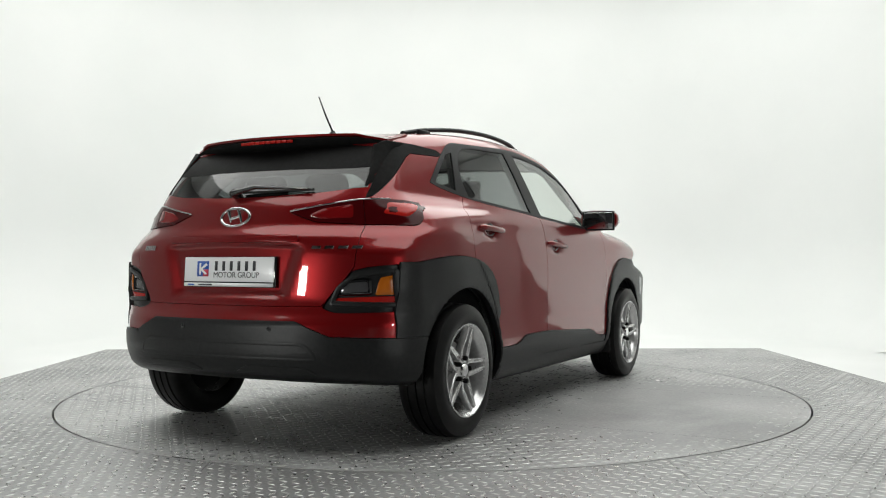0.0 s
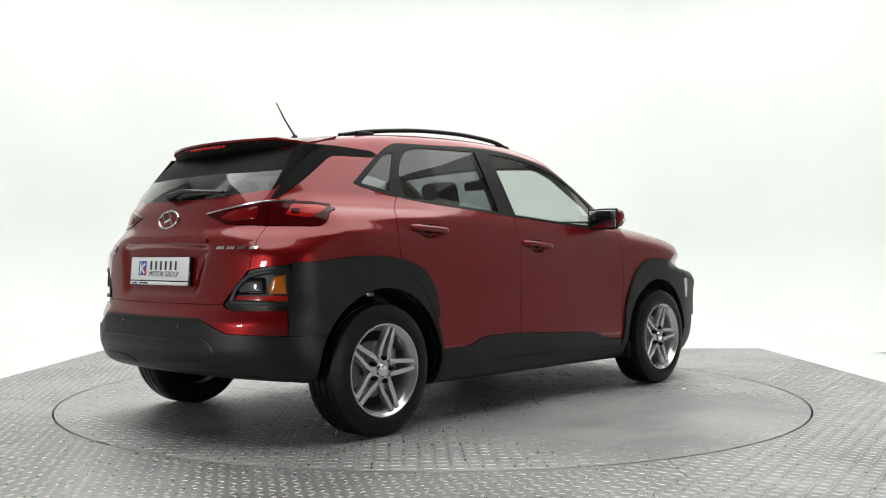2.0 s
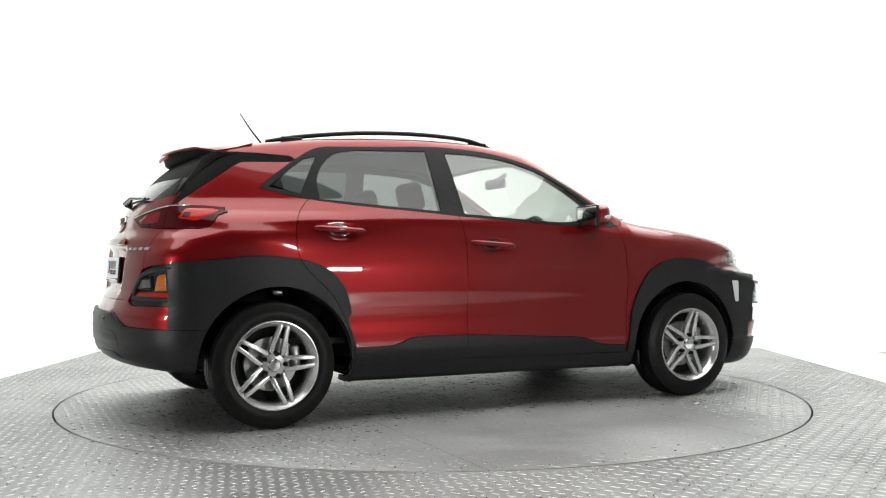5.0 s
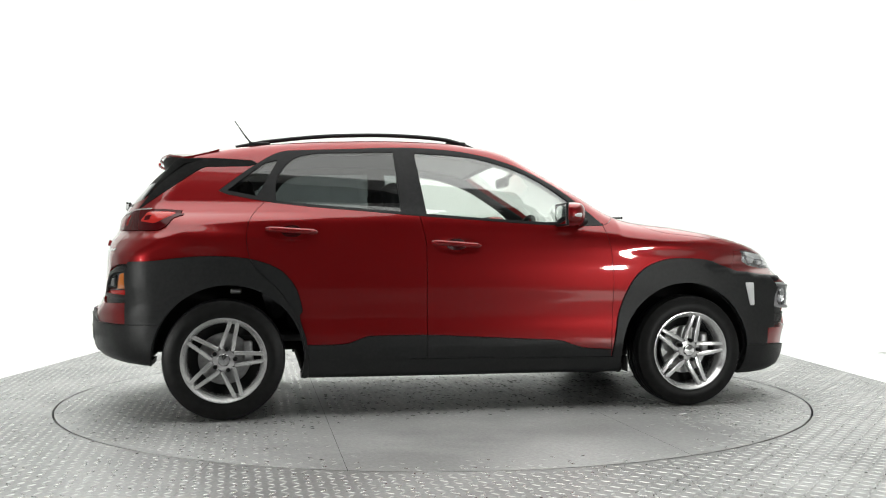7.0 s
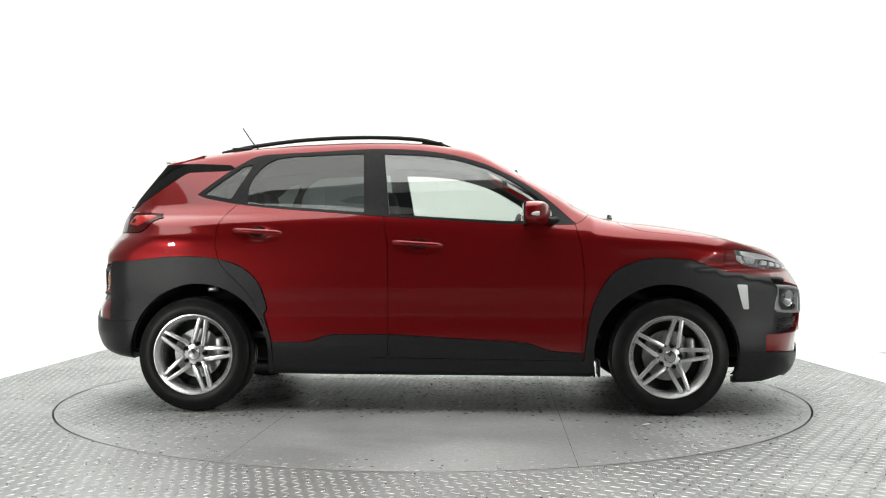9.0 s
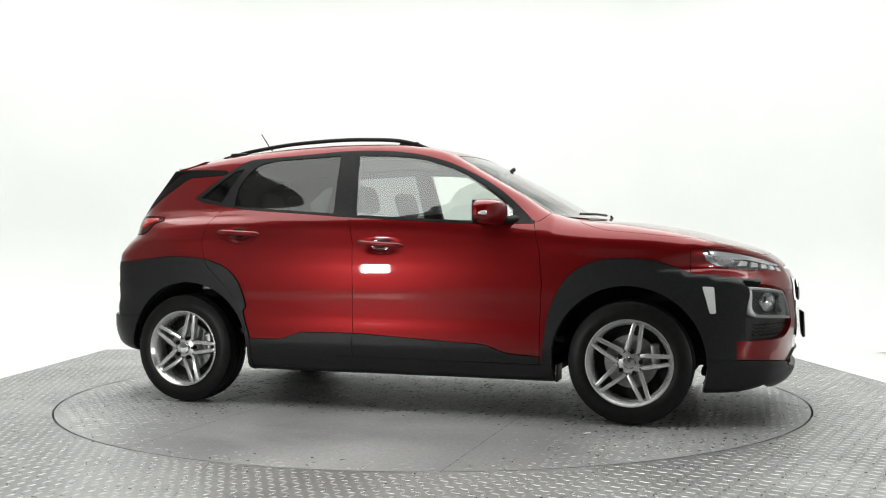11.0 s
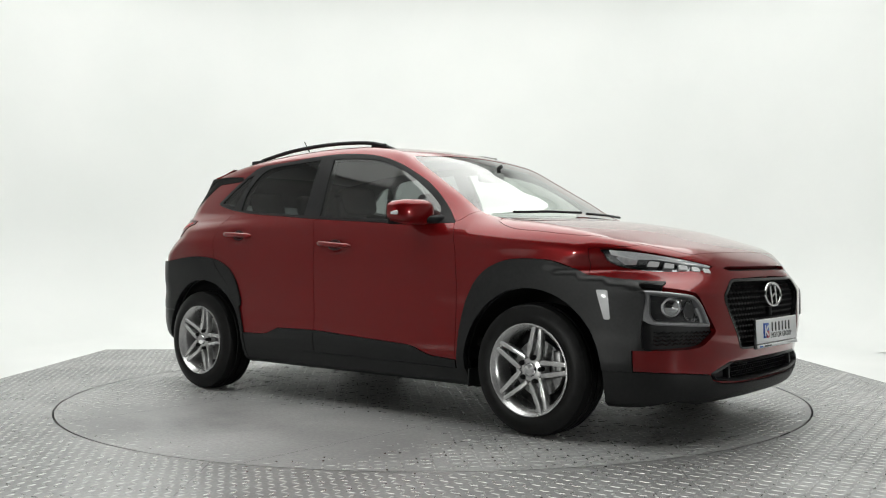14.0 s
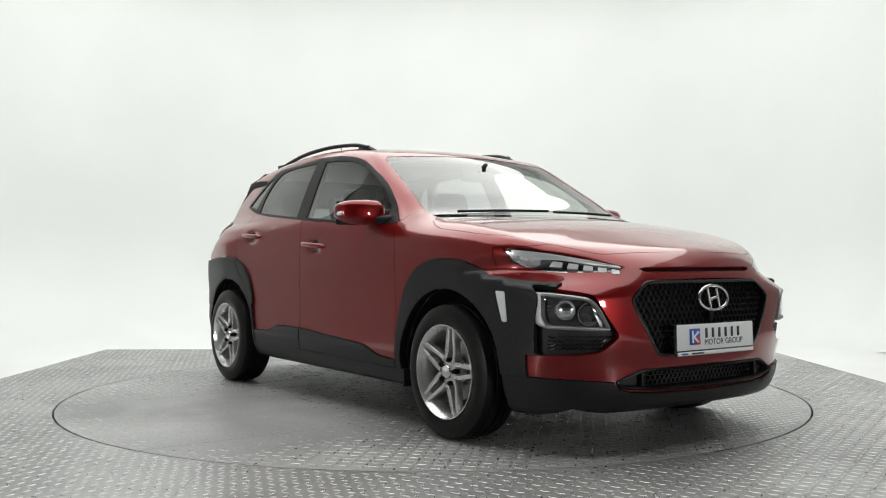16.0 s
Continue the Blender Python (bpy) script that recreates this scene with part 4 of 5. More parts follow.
def dense(poly, step=0.02):
    out = []
    for p, q in zip(poly, poly[1:] + poly[:1]):
        n = max(1, int(math.hypot(q[0] - p[0], q[1] - p[1]) / step))
        out += [(p[0] + (q[0] - p[0]) * i / n, p[1] + (q[1] - p[1]) * i / n) for i in range(n)]
    return out


def patch_bm(poly, on, out=0.004, deep=0.01, rings=3):
    """A lens or badge that follows the body: the outline drawn inwards ring by ring on the surface, with an edge of its own depth."""
    poly = dense(poly)
    cx, cz = sum(p[0] for p in poly) / len(poly), sum(p[1] for p in poly) / len(poly)
    bm = bmesh.new()

    def ring(pts, o):
        return [bm.verts.new(p) for p in lifted(on, pts, o)]
    loops = [ring(poly, -deep), ring(poly, out - 0.0015)]
    for k in range(1, rings):
        f = 0.96 * (1 - k / rings) if k > 1 else 0.94
        loops.append(ring([(cx + (a - cx) * f, cz + (b - cz) * f) for a, b in poly], out))
    n = len(poly)
    for a, b in zip(loops, loops[1:]):
        for i in range(n):
            bm.faces.new((a[i], a[(i + 1) % n], b[(i + 1) % n], b[i]))
    mid = ring([(cx, cz)], out)[0]
    for i in range(n):
        bm.faces.new((loops[-1][i], loops[-1][(i + 1) % n], mid))
    bmesh.ops.recalc_face_normals(bm, faces=bm.faces[:])
    bm.normal_update()
    way = lifted(on, [(cx, cz)], 0.01)[0] - lifted(on, [(cx, cz)], 0.0)[0]
    if mid.normal.dot(way) < 0:
        bmesh.ops.reverse_faces(bm, faces=bm.faces[:])
    return sharpen(bm, 40)


def frame_bm(poly, on, inset=0.015, out=0.006, deep=0.02):
    """A raised ring along an outline on the body."""
    poly = dense(poly)
    cx, cz = sum(p[0] for p in poly) / len(poly), sum(p[1] for p in poly) / len(poly)
    bm = bmesh.new()
    n = len(poly)
    inner = []
    for i in range(n):
        a, b = poly[i - 1], poly[(i + 1) % n]
        d = Vector((b[0] - a[0], b[1] - a[1]))
        nn = Vector((-d.y, d.x)).normalized()
        if nn.dot(Vector((cx - poly[i][0], cz - poly[i][1]))) < 0:
            nn = -nn
        inner.append((poly[i][0] + nn.x * inset, poly[i][1] + nn.y * inset))
    mids = [((p[0] + q[0]) / 2, (p[1] + q[1]) / 2) for p, q in zip(poly, inner)]

    def ring(pts, o):
        return [bm.verts.new(p) for p in lifted(on, pts, o)]
    loops = [ring(poly, -deep), ring(poly, out * 0.4), ring(mids, out), ring(inner, out * 0.2), ring(inner, -deep)]
    for a, b in zip(loops, loops[1:]):
        for i in range(n):
            bm.faces.new((a[i], a[(i + 1) % n], b[(i + 1) % n], b[i]))
    bmesh.ops.recalc_face_normals(bm, faces=bm.faces[:])
    return sharpen(bm, 50)


def pair(name, bm, material, parent=None, label=""):
    m = mirrored(bm)
    return part(name, bm, material, parent or car, label), part(name, m, material, parent or car, label)


def shifted(on, o):
    def moved(a, b):
        p = on(a, b)
        return p + normal_at(p) * o
    return moved


def spoiler():
    bm = bmesh.new()
    n, m = 28, 12
    top, bot = [], []
    for i in range(n + 1):
        y = -0.575 + 1.15 * i / n
        xt = -1.705 + 0.47 * y * y + 0.02 * (abs(y) > 0.5)
        ra, rb = [], []
        for k in range(m + 1):
            f = k / m
            x = -1.34 + (xt + 1.34) * f
            z = float(top_line(x + top_bow(x) * y * y) - top_crown(x) * y * y) - 0.03 * max(0, abs(y) - 0.45) / 0.12 * f
            lift = 0.003 + 0.022 * f * f
            ra.append(bm.verts.new((x, y, z + lift)))
            rb.append(bm.verts.new((x, y, z + lift - 0.007 - 0.022 * math.sin(f * math.pi * 0.95))))
        top.append(ra)
        bot.append(rb)
    for i in range(n):
        for k in range(m):
            bm.faces.new((top[i][k], top[i][k + 1], top[i + 1][k + 1], top[i + 1][k]))
            bm.faces.new((bot[i][k], bot[i + 1][k], bot[i + 1][k + 1], bot[i][k + 1]))
        bm.faces.new((top[i][m], bot[i][m], bot[i + 1][m], top[i + 1][m]))
    for row_t, row_b in ((top[0], bot[0]), (top[n], bot[n])):
        for k in range(m):
            bm.faces.new((row_t[k], row_b[k], row_b[k + 1], row_t[k + 1]))
    bmesh.ops.recalc_face_normals(bm, faces=bm.faces[:])
    sp = part("roof_spoiler", sharpen(bm, 40), PAINT, car, "red roof spoiler")
    # black cheeks under the spoiler's ends
    for s in (-1, 1):
        cheek, rows = bmesh.new(), []
        for k in range(m + 1):
            f = k / m
            x = -1.34 + (-1.705 + 0.47 * 0.57 ** 2 + 1.34 + 0.02) * f
            z = float(top_line(x + top_bow(x) * 0.325) - top_crown(x) * 0.325) - 0.03 * f
            rows.append([cheek.verts.new((x, s * y, z + d)) for y, d in ((0.57, 0.022 * f * f - 0.006), (0.574, -0.03), (0.58, -0.07), (0.55, -0.07), (0.55, -0.006))])
        for a, b in zip(rows, rows[1:]):
            for k in range(4):
                cheek.faces.new((a[k], a[k + 1], b[k + 1], b[k]))
        cheek.faces.new(rows[0])
        cheek.faces.new(rows[-1])
        bmesh.ops.recalc_face_normals(cheek, faces=cheek.faces[:])
        part("spoiler_cheek", sharpen(cheek, 40), SATIN_BLACK, sp, "black cheek under the spoiler end")
    # black underside plate and side fins down to the glass
    bm = bmesh.new()
    rows = []
    for i in range(n + 1):
        y = -0.565 + 1.13 * i / n
        xt = -1.69 + 0.47 * y * y
        zt = float(top_line(xt) - 0.07 * y * y) - 0.03 * max(0, abs(y) - 0.45) / 0.12
        rows.append([bm.verts.new((xt + d, y, zt + e)) for d, e in ((0.004, 0.012), (0.012, -0.026), (0.06, -0.042), (0.16, -0.05))])
    for a, b in zip(rows, rows[1:]):
        for k in range(3):
            bm.faces.new((a[k], a[k + 1], b[k + 1], b[k]))
    part("underside", bm, MATT_BLACK, sp, "black spoiler underside")
    lamp = merge(*[box_bm(0.012, 0.028, 0.014, (-1.706 + 0.47 * y * y, y, float(top_line(-1.69)) - 0.006), 0.003) for y in [-0.14 + 0.031 * k for k in range(10)]])
    part("brake_light", lamp, LENS_RED, sp, "red high brake light strip")
    for s in (-1, 1):
        fin = slab_bm([(-1.36, 1.392), (-1.55, 1.396), (-1.585, 1.375), (-1.66, 1.27), (-1.735, 1.17), (-1.70, 1.19), (-1.60, 1.30), (-1.52, 1.365)], -0.006, 0.006, 0.002)
        got = reach_side(np.array([v.co.x for v in fin.verts]), np.array([min(v.co.z, 1.36) for v in fin.verts]), s)
        for v, q in zip(fin.verts, got):
            v.co.y = s * min(abs(q[1]), 0.60) + v.co.y
        part("spoiler_fin", fin, MATT_BLACK, sp, "black spoiler side fin")
        for k in range(3):
            x, z = -1.52 - 0.055 * k, 1.355 - 0.045 * k
            q = reach_side(x, z, s)
            part("vent_rib", box_bm(0.05, 0.006, 0.004, q + Vector((0.03, 0, 0)), 0.0015), SATIN_BLACK, sp, "black vent rib")


def roof_parts():
    for s in (-1, 1):
        line = flowing([(-1.25, s * 0.495, 1.470), (-1.16, s * 0.505, 1.488), (-1.05, s * 0.52, 1.507), (-0.75, s * 0.545, 1.538), (-0.41, s * 0.553, 1.550), (-0.12, s * 0.548, 1.539), (0.02, s * 0.537, 1.515), (0.12, s * 0.527, 1.478)], 6)
        rail = tube_bm(line, 0.0155, 10, 0.75)
        ob = part("roof_rail", rail, SATIN_BLACK, car, "satin black roof rail")
        for x in (-1.12, 0.0):
            q = reach_top(x, s * 0.54)
            part("rail_foot", box_bm(0.12, 0.02, 0.03, q + Vector((0, 0, 0.004)), 0.008), SATIN_BLACK, ob)
    base = lathe_bm([(0.0, 0.03), (0.006, 0.03), (0.012, 0.018), (0.022, 0.004), (0.024, -0.01)], 20, "Z")
    foot = reach_top(-1.14, 0)
    for v in base.verts:
        v.co = Vector((v.co.x * 1.6, v.co.y, v.co.z)) + foot
    ant = part("antenna", base, SATIN_BLACK, car, "black roof antenna")
    part("rod", tube_bm([foot + Vector((0, 0, 0.02)), foot + Vector((-0.07, 0, 0.105)), (-1.269, 0, 1.689)], [0.0055, 0.0045, 0.003], 8), SATIN_BLACK, ant)


def mirrors():
    for s in (-1, 1):
        bm = bmesh.new()
        bmesh.ops.create_uvsphere(bm, u_segments=40, v_segments=24, radius=1.0)
        for v in bm.verts:
            x, y, z = v.co
            e = 0.62
            x, y, z = [math.copysign(abs(c) ** e, c) for c in (x, y, z)]
            k = 1 - 0.12 * y
            x = x * 0.062 * (1 - 0.1 * y) + (-0.012 * y * y)
            v.co = Vector((0.578 + x * (1.0 if x < 0 else 1.25) - 0.02 * y, s * (0.908 + 0.128 * y), 1.09 + 0.066 * z * k + 0.004 * y))
        for v in bm.verts:
            if v.co.x < 0.525:
                v.co.x = 0.525 + 0.1 * (v.co.x - 0.525)
        if s > 0:
            bmesh.ops.reverse_faces(bm, faces=bm.faces[:])
        bmesh.ops.recalc_face_normals(bm, faces=bm.faces[:])
        ob = part("side_mirror", bm, PAINT, car, "red door mirror with a black foot")
        part("mirror_glass", box_bm(0.004, 0.19, 0.105, (0.516, s * 0.915, 1.087), 0.002), CHROME, ob, "mirror glass")
        rim = box_bm(0.012, 0.215, 0.125, (0.524, s * 0.913, 1.087), 0.004)
        part("glass_rim", rim, SATIN_BLACK, ob, "black mirror rim")
        part("indicator", box_bm(0.05, 0.014, 0.022, (0.575, s * 1.028, 1.082), 0.006), LENS_WHITE, ob, "white indicator lens")
        arm = tube_bm([(0.60, s * 0.95, 1.058), (0.625, s * 0.87, 1.053), (0.665, s * 0.81, 1.05), (0.70, s * 0.77, 1.052)], [0.016, 0.024, 0.032, 0.036], 14, 0.75)
        part("foot", arm, SATIN_BLACK, ob, "black mirror foot")
        band = box_bm(0.06, 0.15, 0.02, (0.615, s * 0.875, 1.066), 0.008)
        part("band", band, SATIN_BLACK, ob, "black mirror band")


def handles():
    for s in (-1, 1):
        for x0, x1, z0, z1 in ((-1.085, -0.815, 1.003, 0.988), (-0.195, 0.078, 0.935, 0.916)):
            pts = []
            for k in range(13):
                f = k / 12
                x, z = x0 + (x1 - x0) * f, z0 + (z1 - z0) * f
                q = reach_side(x, z, s)
                base = reach_side(x0 if f < 0.5 else x1, z, s).y
                pts.append(Vector((x, (q.y if f in (0, 1) else s * max(abs(q.y), abs(base) - 0.004)) + s * 0.022 * math.sin(math.pi * min(1, max(0, f * 1.0))) ** 0.5, z)))
            bm = tube_bm(pts, [0.009] + [0.015] * 11 + [0.006], 10, 1.0)
            h = part("door_handle", bm, PAINT, car, "red door handle")
            xc, zc = (x0 + x1) / 2 + 0.0, (z0 + z1) / 2 - 0.004
            oval = [(xc + 0.058 * math.cos(k * math.pi / 10), zc + 0.033 * math.sin(k * math.pi / 10)) for k in range(20)]
            # oval patch that carries the hollow's shade in its colour
            part("handle_cup", patch_bm(oval, lambda x, z: reach_side(x, z, s), 0.0015, 0.004), CUP_SHADE, h, "hollow behind the handle, its shade painted in darker red")


def rear_lamps():
    on_tail = tail_at
    for s in (-1, 1):
        on = (lambda y, z: tail_at(y, z)) if s < 0 else (lambda y, z: tail_at(-y, z) * 1.0)
        fl = (lambda b: b) if s < 0 else mirrored
        lamp = part("fog_lamp", fl(frame_bm(rounded([(-0.525, 0.645), (-0.558, 0.725), (-0.62, 0.777), (-0.70, 0.796), (-0.795, 0.806), (-0.803, 0.636)], 0.02, 3), tail_at, 0.02, 0.006, 0.03)), CLAD, car, "rear indicator and fog lamp cluster")
        deep = shifted(tail_at, -0.012)
        part("amber_lens", fl(patch_bm(rounded([(-0.715, 0.688), (-0.725, 0.735), (-0.735, 0.765), (-0.785, 0.776), (-0.79, 0.69)], 0.008, 2), deep, 0.006, 0.01)), LENS_AMBER, lamp, "amber indicator lens")
        part("reversing_lens", fl(patch_bm(rounded([(-0.573, 0.695), (-0.58, 0.722), (-0.61, 0.742), (-0.685, 0.748), (-0.69, 0.704)], 0.012, 3), deep, 0.006, 0.01)), SMOKED, lamp, "smoked reversing lens")
        part("bezel", fl(frame_bm(rounded([(-0.553, 0.682), (-0.565, 0.725), (-0.60, 0.757), (-0.70, 0.764), (-0.705, 0.688)], 0.015, 3), deep, 0.016, 0.012, 0.01)), GLOSS_BLACK, lamp, "black lamp bezel")
        part("fog_lens", fl(patch_bm(rounded([(-0.545, 0.652), (-0.56, 0.676), (-0.70, 0.681), (-0.79, 0.682), (-0.79, 0.648)], 0.008, 2), deep, 0.006, 0.01)), LENS_RED, lamp, "red fog lens")
        # bright fields inside the tail lamps
        brow = tube_bm(lifted(tail_at, flowing([(-0.29, 1.056), (-0.45, 1.085), (-0.58, 1.107), (-0.68, 1.112)], 5), 0.004), 0.0035, 6)
        part("lamp_brow", fl(brow), CHROME, car, "thin bright strip over the tail lamp")
        part("tail_lens", fl(patch_bm(rounded([(-0.38, 1.035), (-0.44, 1.066), (-0.565, 1.085), (-0.575, 1.025), (-0.44, 1.02)], 0.015, 3), tail_at, 0.0055, 0.004)), LENS_MIDRED, car, "deep red inner tail lens")
        part("tail_lens", fl(patch_bm(rounded([(-1.74, 1.045), (-1.70, 1.095), (-1.58, 1.093), (-1.545, 1.085), (-1.66, 1.03)], 0.015, 3), lambda x, z: reach_side(x, z, -1), 0.0055, 0.004)), LENS_RED, car, "red outer tail lens")


def badges():
    """Oval badges, letter bars and plates at nose and tail."""
    for at, yc, zc, ry, rz, sgn in ((tail_at, 0.003, 1.034, 0.082, 0.042, -1), (nose, 0.012, 0.668, 0.098, 0.053, 1)):
        off = 0.004 if sgn < 0 else 0.012
        ring = lifted(at, [(yc + ry * math.cos(2 * math.pi * k / 40), zc + rz * math.sin(2 * math.pi * k / 40)) for k in range(40)], off)
        ob = part("emblem", tube_bm(ring, 0.0075, 8, closed=True), CHROME, car, "oval chrome emblem")
        c = at(yc, zc) + Vector((sgn * off, 0, 0))
        for dy, lean in ((-0.030, 0.012), (0.030, 0.012)):
            part("bar", tube_bm([c + Vector((0, dy - lean * (-sgn), -rz * 0.8)), c + Vector((0, dy + lean * (-sgn), rz * 0.8))], 0.0075, 8), CHROME, ob)
        part("bar", tube_bm([c + Vector((0, -0.03, -0.008 * sgn)), c + Vector((0, 0.03, 0.008 * sgn))], 0.0075, 8), CHROME, ob)
        part("backing", patch_bm([(yc + ry * math.cos(a / 12 * math.pi), zc + rz * math.sin(a / 12 * math.pi)) for a in range(24)], at, 0.003 if sgn < 0 else -0.004, 0.004) if sgn < 0 else
             tube_bm([c + Vector((-0.02, 0, -0.06)), c + Vector((-0.02, 0, -0.10))], 0.012, 10), PAINT if sgn < 0 else SATIN_BLACK, ob)
    word = None
    for y in (-0.437, -0.495, -0.555, -0.613):
        bar = patch_bm([(y, 0.888), (y - 0.003, 0.902), (y - 0.045, 0.902), (y - 0.042, 0.888)], tail_at, 0.003, 0.004, 2)
        if word is None:
            word = part("model_badge", bar, CHROME, car, "chrome model lettering as plain bars")
        else:
            part("bar", bar, CHROME, word)
    word = None
    for k in range(6):
        y = 0.486 + 0.016 * k
        bar = patch_bm([(y, 0.885), (y, 0.908), (y + 0.010, 0.908), (y + 0.010, 0.885)], tail_at, 0.005, 0.004, 2)
        if word is None:
            word = part("maker_badge", bar, CHROME, car, "chrome maker lettering as plain bars")
        else:
            part("bar", bar, CHROME, word)
    for sgn, xc, zc, tilt in ((-1, -1.962, 0.786, 4), (1, 2.152, 0.490, -2)):
        turn = Matrix.Rotation(radians(tilt), 4, "Y")

        def face(u, v, d):
            """u to the reader's right, v up, d out of the plate."""
            return turn @ Vector((sgn * d, sgn * u, v)) + Vector((xc, 0, zc))

        def tile(u0, u1, v0, v1, d, t):
            bm = box_bm(t, u1 - u0, v1 - v0, (sgn * (d + t / 2), sgn * (u0 + u1) / 2, (v0 + v1) / 2), 0.0)
            bmesh.ops.transform(bm, matrix=Matrix.Translation((xc, 0, zc)) @ turn, verts=bm.verts[:])
            return bm
        bm = box_bm(0.014, 0.536, 0.14, (0, 0, 0), 0.006)
        bmesh.ops.transform(bm, matrix=Matrix.Translation((xc, 0, zc)) @ turn, verts=bm.verts[:])
        holder = part("plate_holder", bm, GLOSS_BLACK, car, "dealer plate in a black holder")
        bm = box_bm(0.006, 0.52, 0.112, (sgn * 0.008, 0, 0.011), 0.003)
        bmesh.ops.transform(bm, matrix=Matrix.Translation((xc, 0, zc)) @ turn, verts=bm.verts[:])
        part("plate", bm, PLATE_WHITE, holder, "white plate")
        part("lower_strip", tile(-0.258, 0.258, -0.067, -0.051, 0.008, 0.004), PLATE_WHITE, holder, "white lower strip")
        part("strip_mark", tile(-0.235, -0.195, -0.063, -0.056, 0.012, 0.001), BLUE, holder)
        part("strip_mark", tile(-0.17, -0.09, -0.063, -0.056, 0.012, 0.001), INK, holder)
        # square mark, half blue and half red with a white wedge
        part("mark", tile(-0.182, -0.113, -0.022, 0.048, 0.0112, 0.001), BLUE, holder, "blue square mark")
        part("mark", tile(-0.145, -0.113, -0.022, 0.010, 0.0124, 0.001), REDINK, holder, "red square mark")
        wedge = bmesh.new()
        vs = [wedge.verts.new(face(u, v, 0.0142)) for u, v in ((-0.168, -0.014), (-0.168, 0.040), (-0.157, 0.040), (-0.157, 0.017), (-0.128, 0.040), (-0.118, 0.030), (-0.147, 0.012), (-0.120, -0.010), (-0.132, -0.014), (-0.157, 0.006), (-0.157, -0.014))]
        wedge.faces.new(vs if sgn > 0 else vs)
        part("wedge", wedge, PLATE_WHITE, holder, "white wedge mark", smooth=False)
        for k in range(6):
            u = -0.083 + 0.044 * k
            part("letter_bar", tile(u + 0.006, u + 0.022, 0.005, 0.048, 0.0112, 0.001), INK, holder)
        text = bpy.data.curves.new("words", "FONT")
        text.body, text.size, text.extrude, text.align_x = "MOTOR GROUP", 0.036, 0.0004, "CENTER"
        ob = new("words", text)
        words = bpy.data.meshes.new_from_object(ob.evaluated_get(bpy.context.evaluated_depsgraph_get()))
        bpy.data.objects.remove(ob)
        wide = max(v.co.x for v in words.vertices) - min(v.co.x for v in words.vertices)
        for v in words.vertices:
            v.co = face(v.co.x * 0.262 / wide + 0.048, v.co.y - 0.026, 0.0118 + v.co.z)
        words.materials.clear()
        words.materials.append(INK)
        ob = new("wording", words)
        ob.parent = holder


def rear_parts():
    # wiper
    a, b = tail_at(0.035, 1.138), tail_at(-0.36, 1.150)
    out = Vector((-0.03, 0, 0.012))
    arm = part("rear_wiper", tube_bm([a + out, tail_at(-0.08, 1.160) + out * 1.2, b + out * 0.8], [0.022, 0.015, 0.007], 10, 0.7), GLOSS_BLACK, car, "black rear wiper")
    part("pivot", tube_bm([a, a + out * 1.2], 0.02, 14), GLOSS_BLACK, arm)
    part("blade", tube_bm([tail_at(0.0, 1.148) + out * 0.3, tail_at(-0.375, 1.152) + out * 0.4], 0.006, 8), SATIN_BLACK, arm)
    # pressing over the plate
    ridge = part("grab_ledge", patch_bm(rounded([(-0.375, 0.918), (-0.365, 0.948), (0.365, 0.948), (0.375, 0.918)], 0.012, 3), tail_at, 0.012, 0.01), PAINT, car, "pressed ledge over the plate")
    # skirt: two plates, sensors, relief line
    for y in (0.197, -0.288):
        p = tail_at(y, 0.541)
        s = lathe_bm([(0.0, 0.004), (0.010, 0.003), (0.012, -0.003)], 20)
        bmesh.ops.transform(s, matrix=Matrix.Translation(p + Vector((-0.014, 0, 0))) @ Matrix.Rotation(radians(90), 4, "Z"), verts=s.verts[:])
        part("parking_sensor", s, GLOSS_BLACK, car, "black parking sensor")
    for s in (-1, 1):
        poly = [(s * 0.09, 0.352), (s * 0.16, 0.385), (s * 0.43, 0.385), (s * 0.50, 0.355)]
        part("skirt_blade", patch_bm(rounded(poly, 0.015, 3), shifted(tail_at, 0.012), 0.006, 0.02), CLAD, car, "grey plastic skirt blade")
    part("skirt_step", frame_bm(rounded([(-0.52, 0.405), (-0.46, 0.487), (0.46, 0.487), (0.52, 0.405)], 0.05, 4), shifted(tail_at, 0.012), 0.018, 0.005, 0.01), CLAD, car, "grey plastic skirt moulding")
    part("axle", tube_bm([(-1.3, -0.7, 0.3), (-1.3, 0.7, 0.3)], 0.04, 12), DARK, car, "dark rear axle beam")
    for s in (-1, 1):
        for x, z in ((0.925, 0.25),):
            part("mud_flap", box_bm(0.010, 0.14, 0.09, (x, s * 0.79, z), 0.004), CLAD, car, "black mud flap")


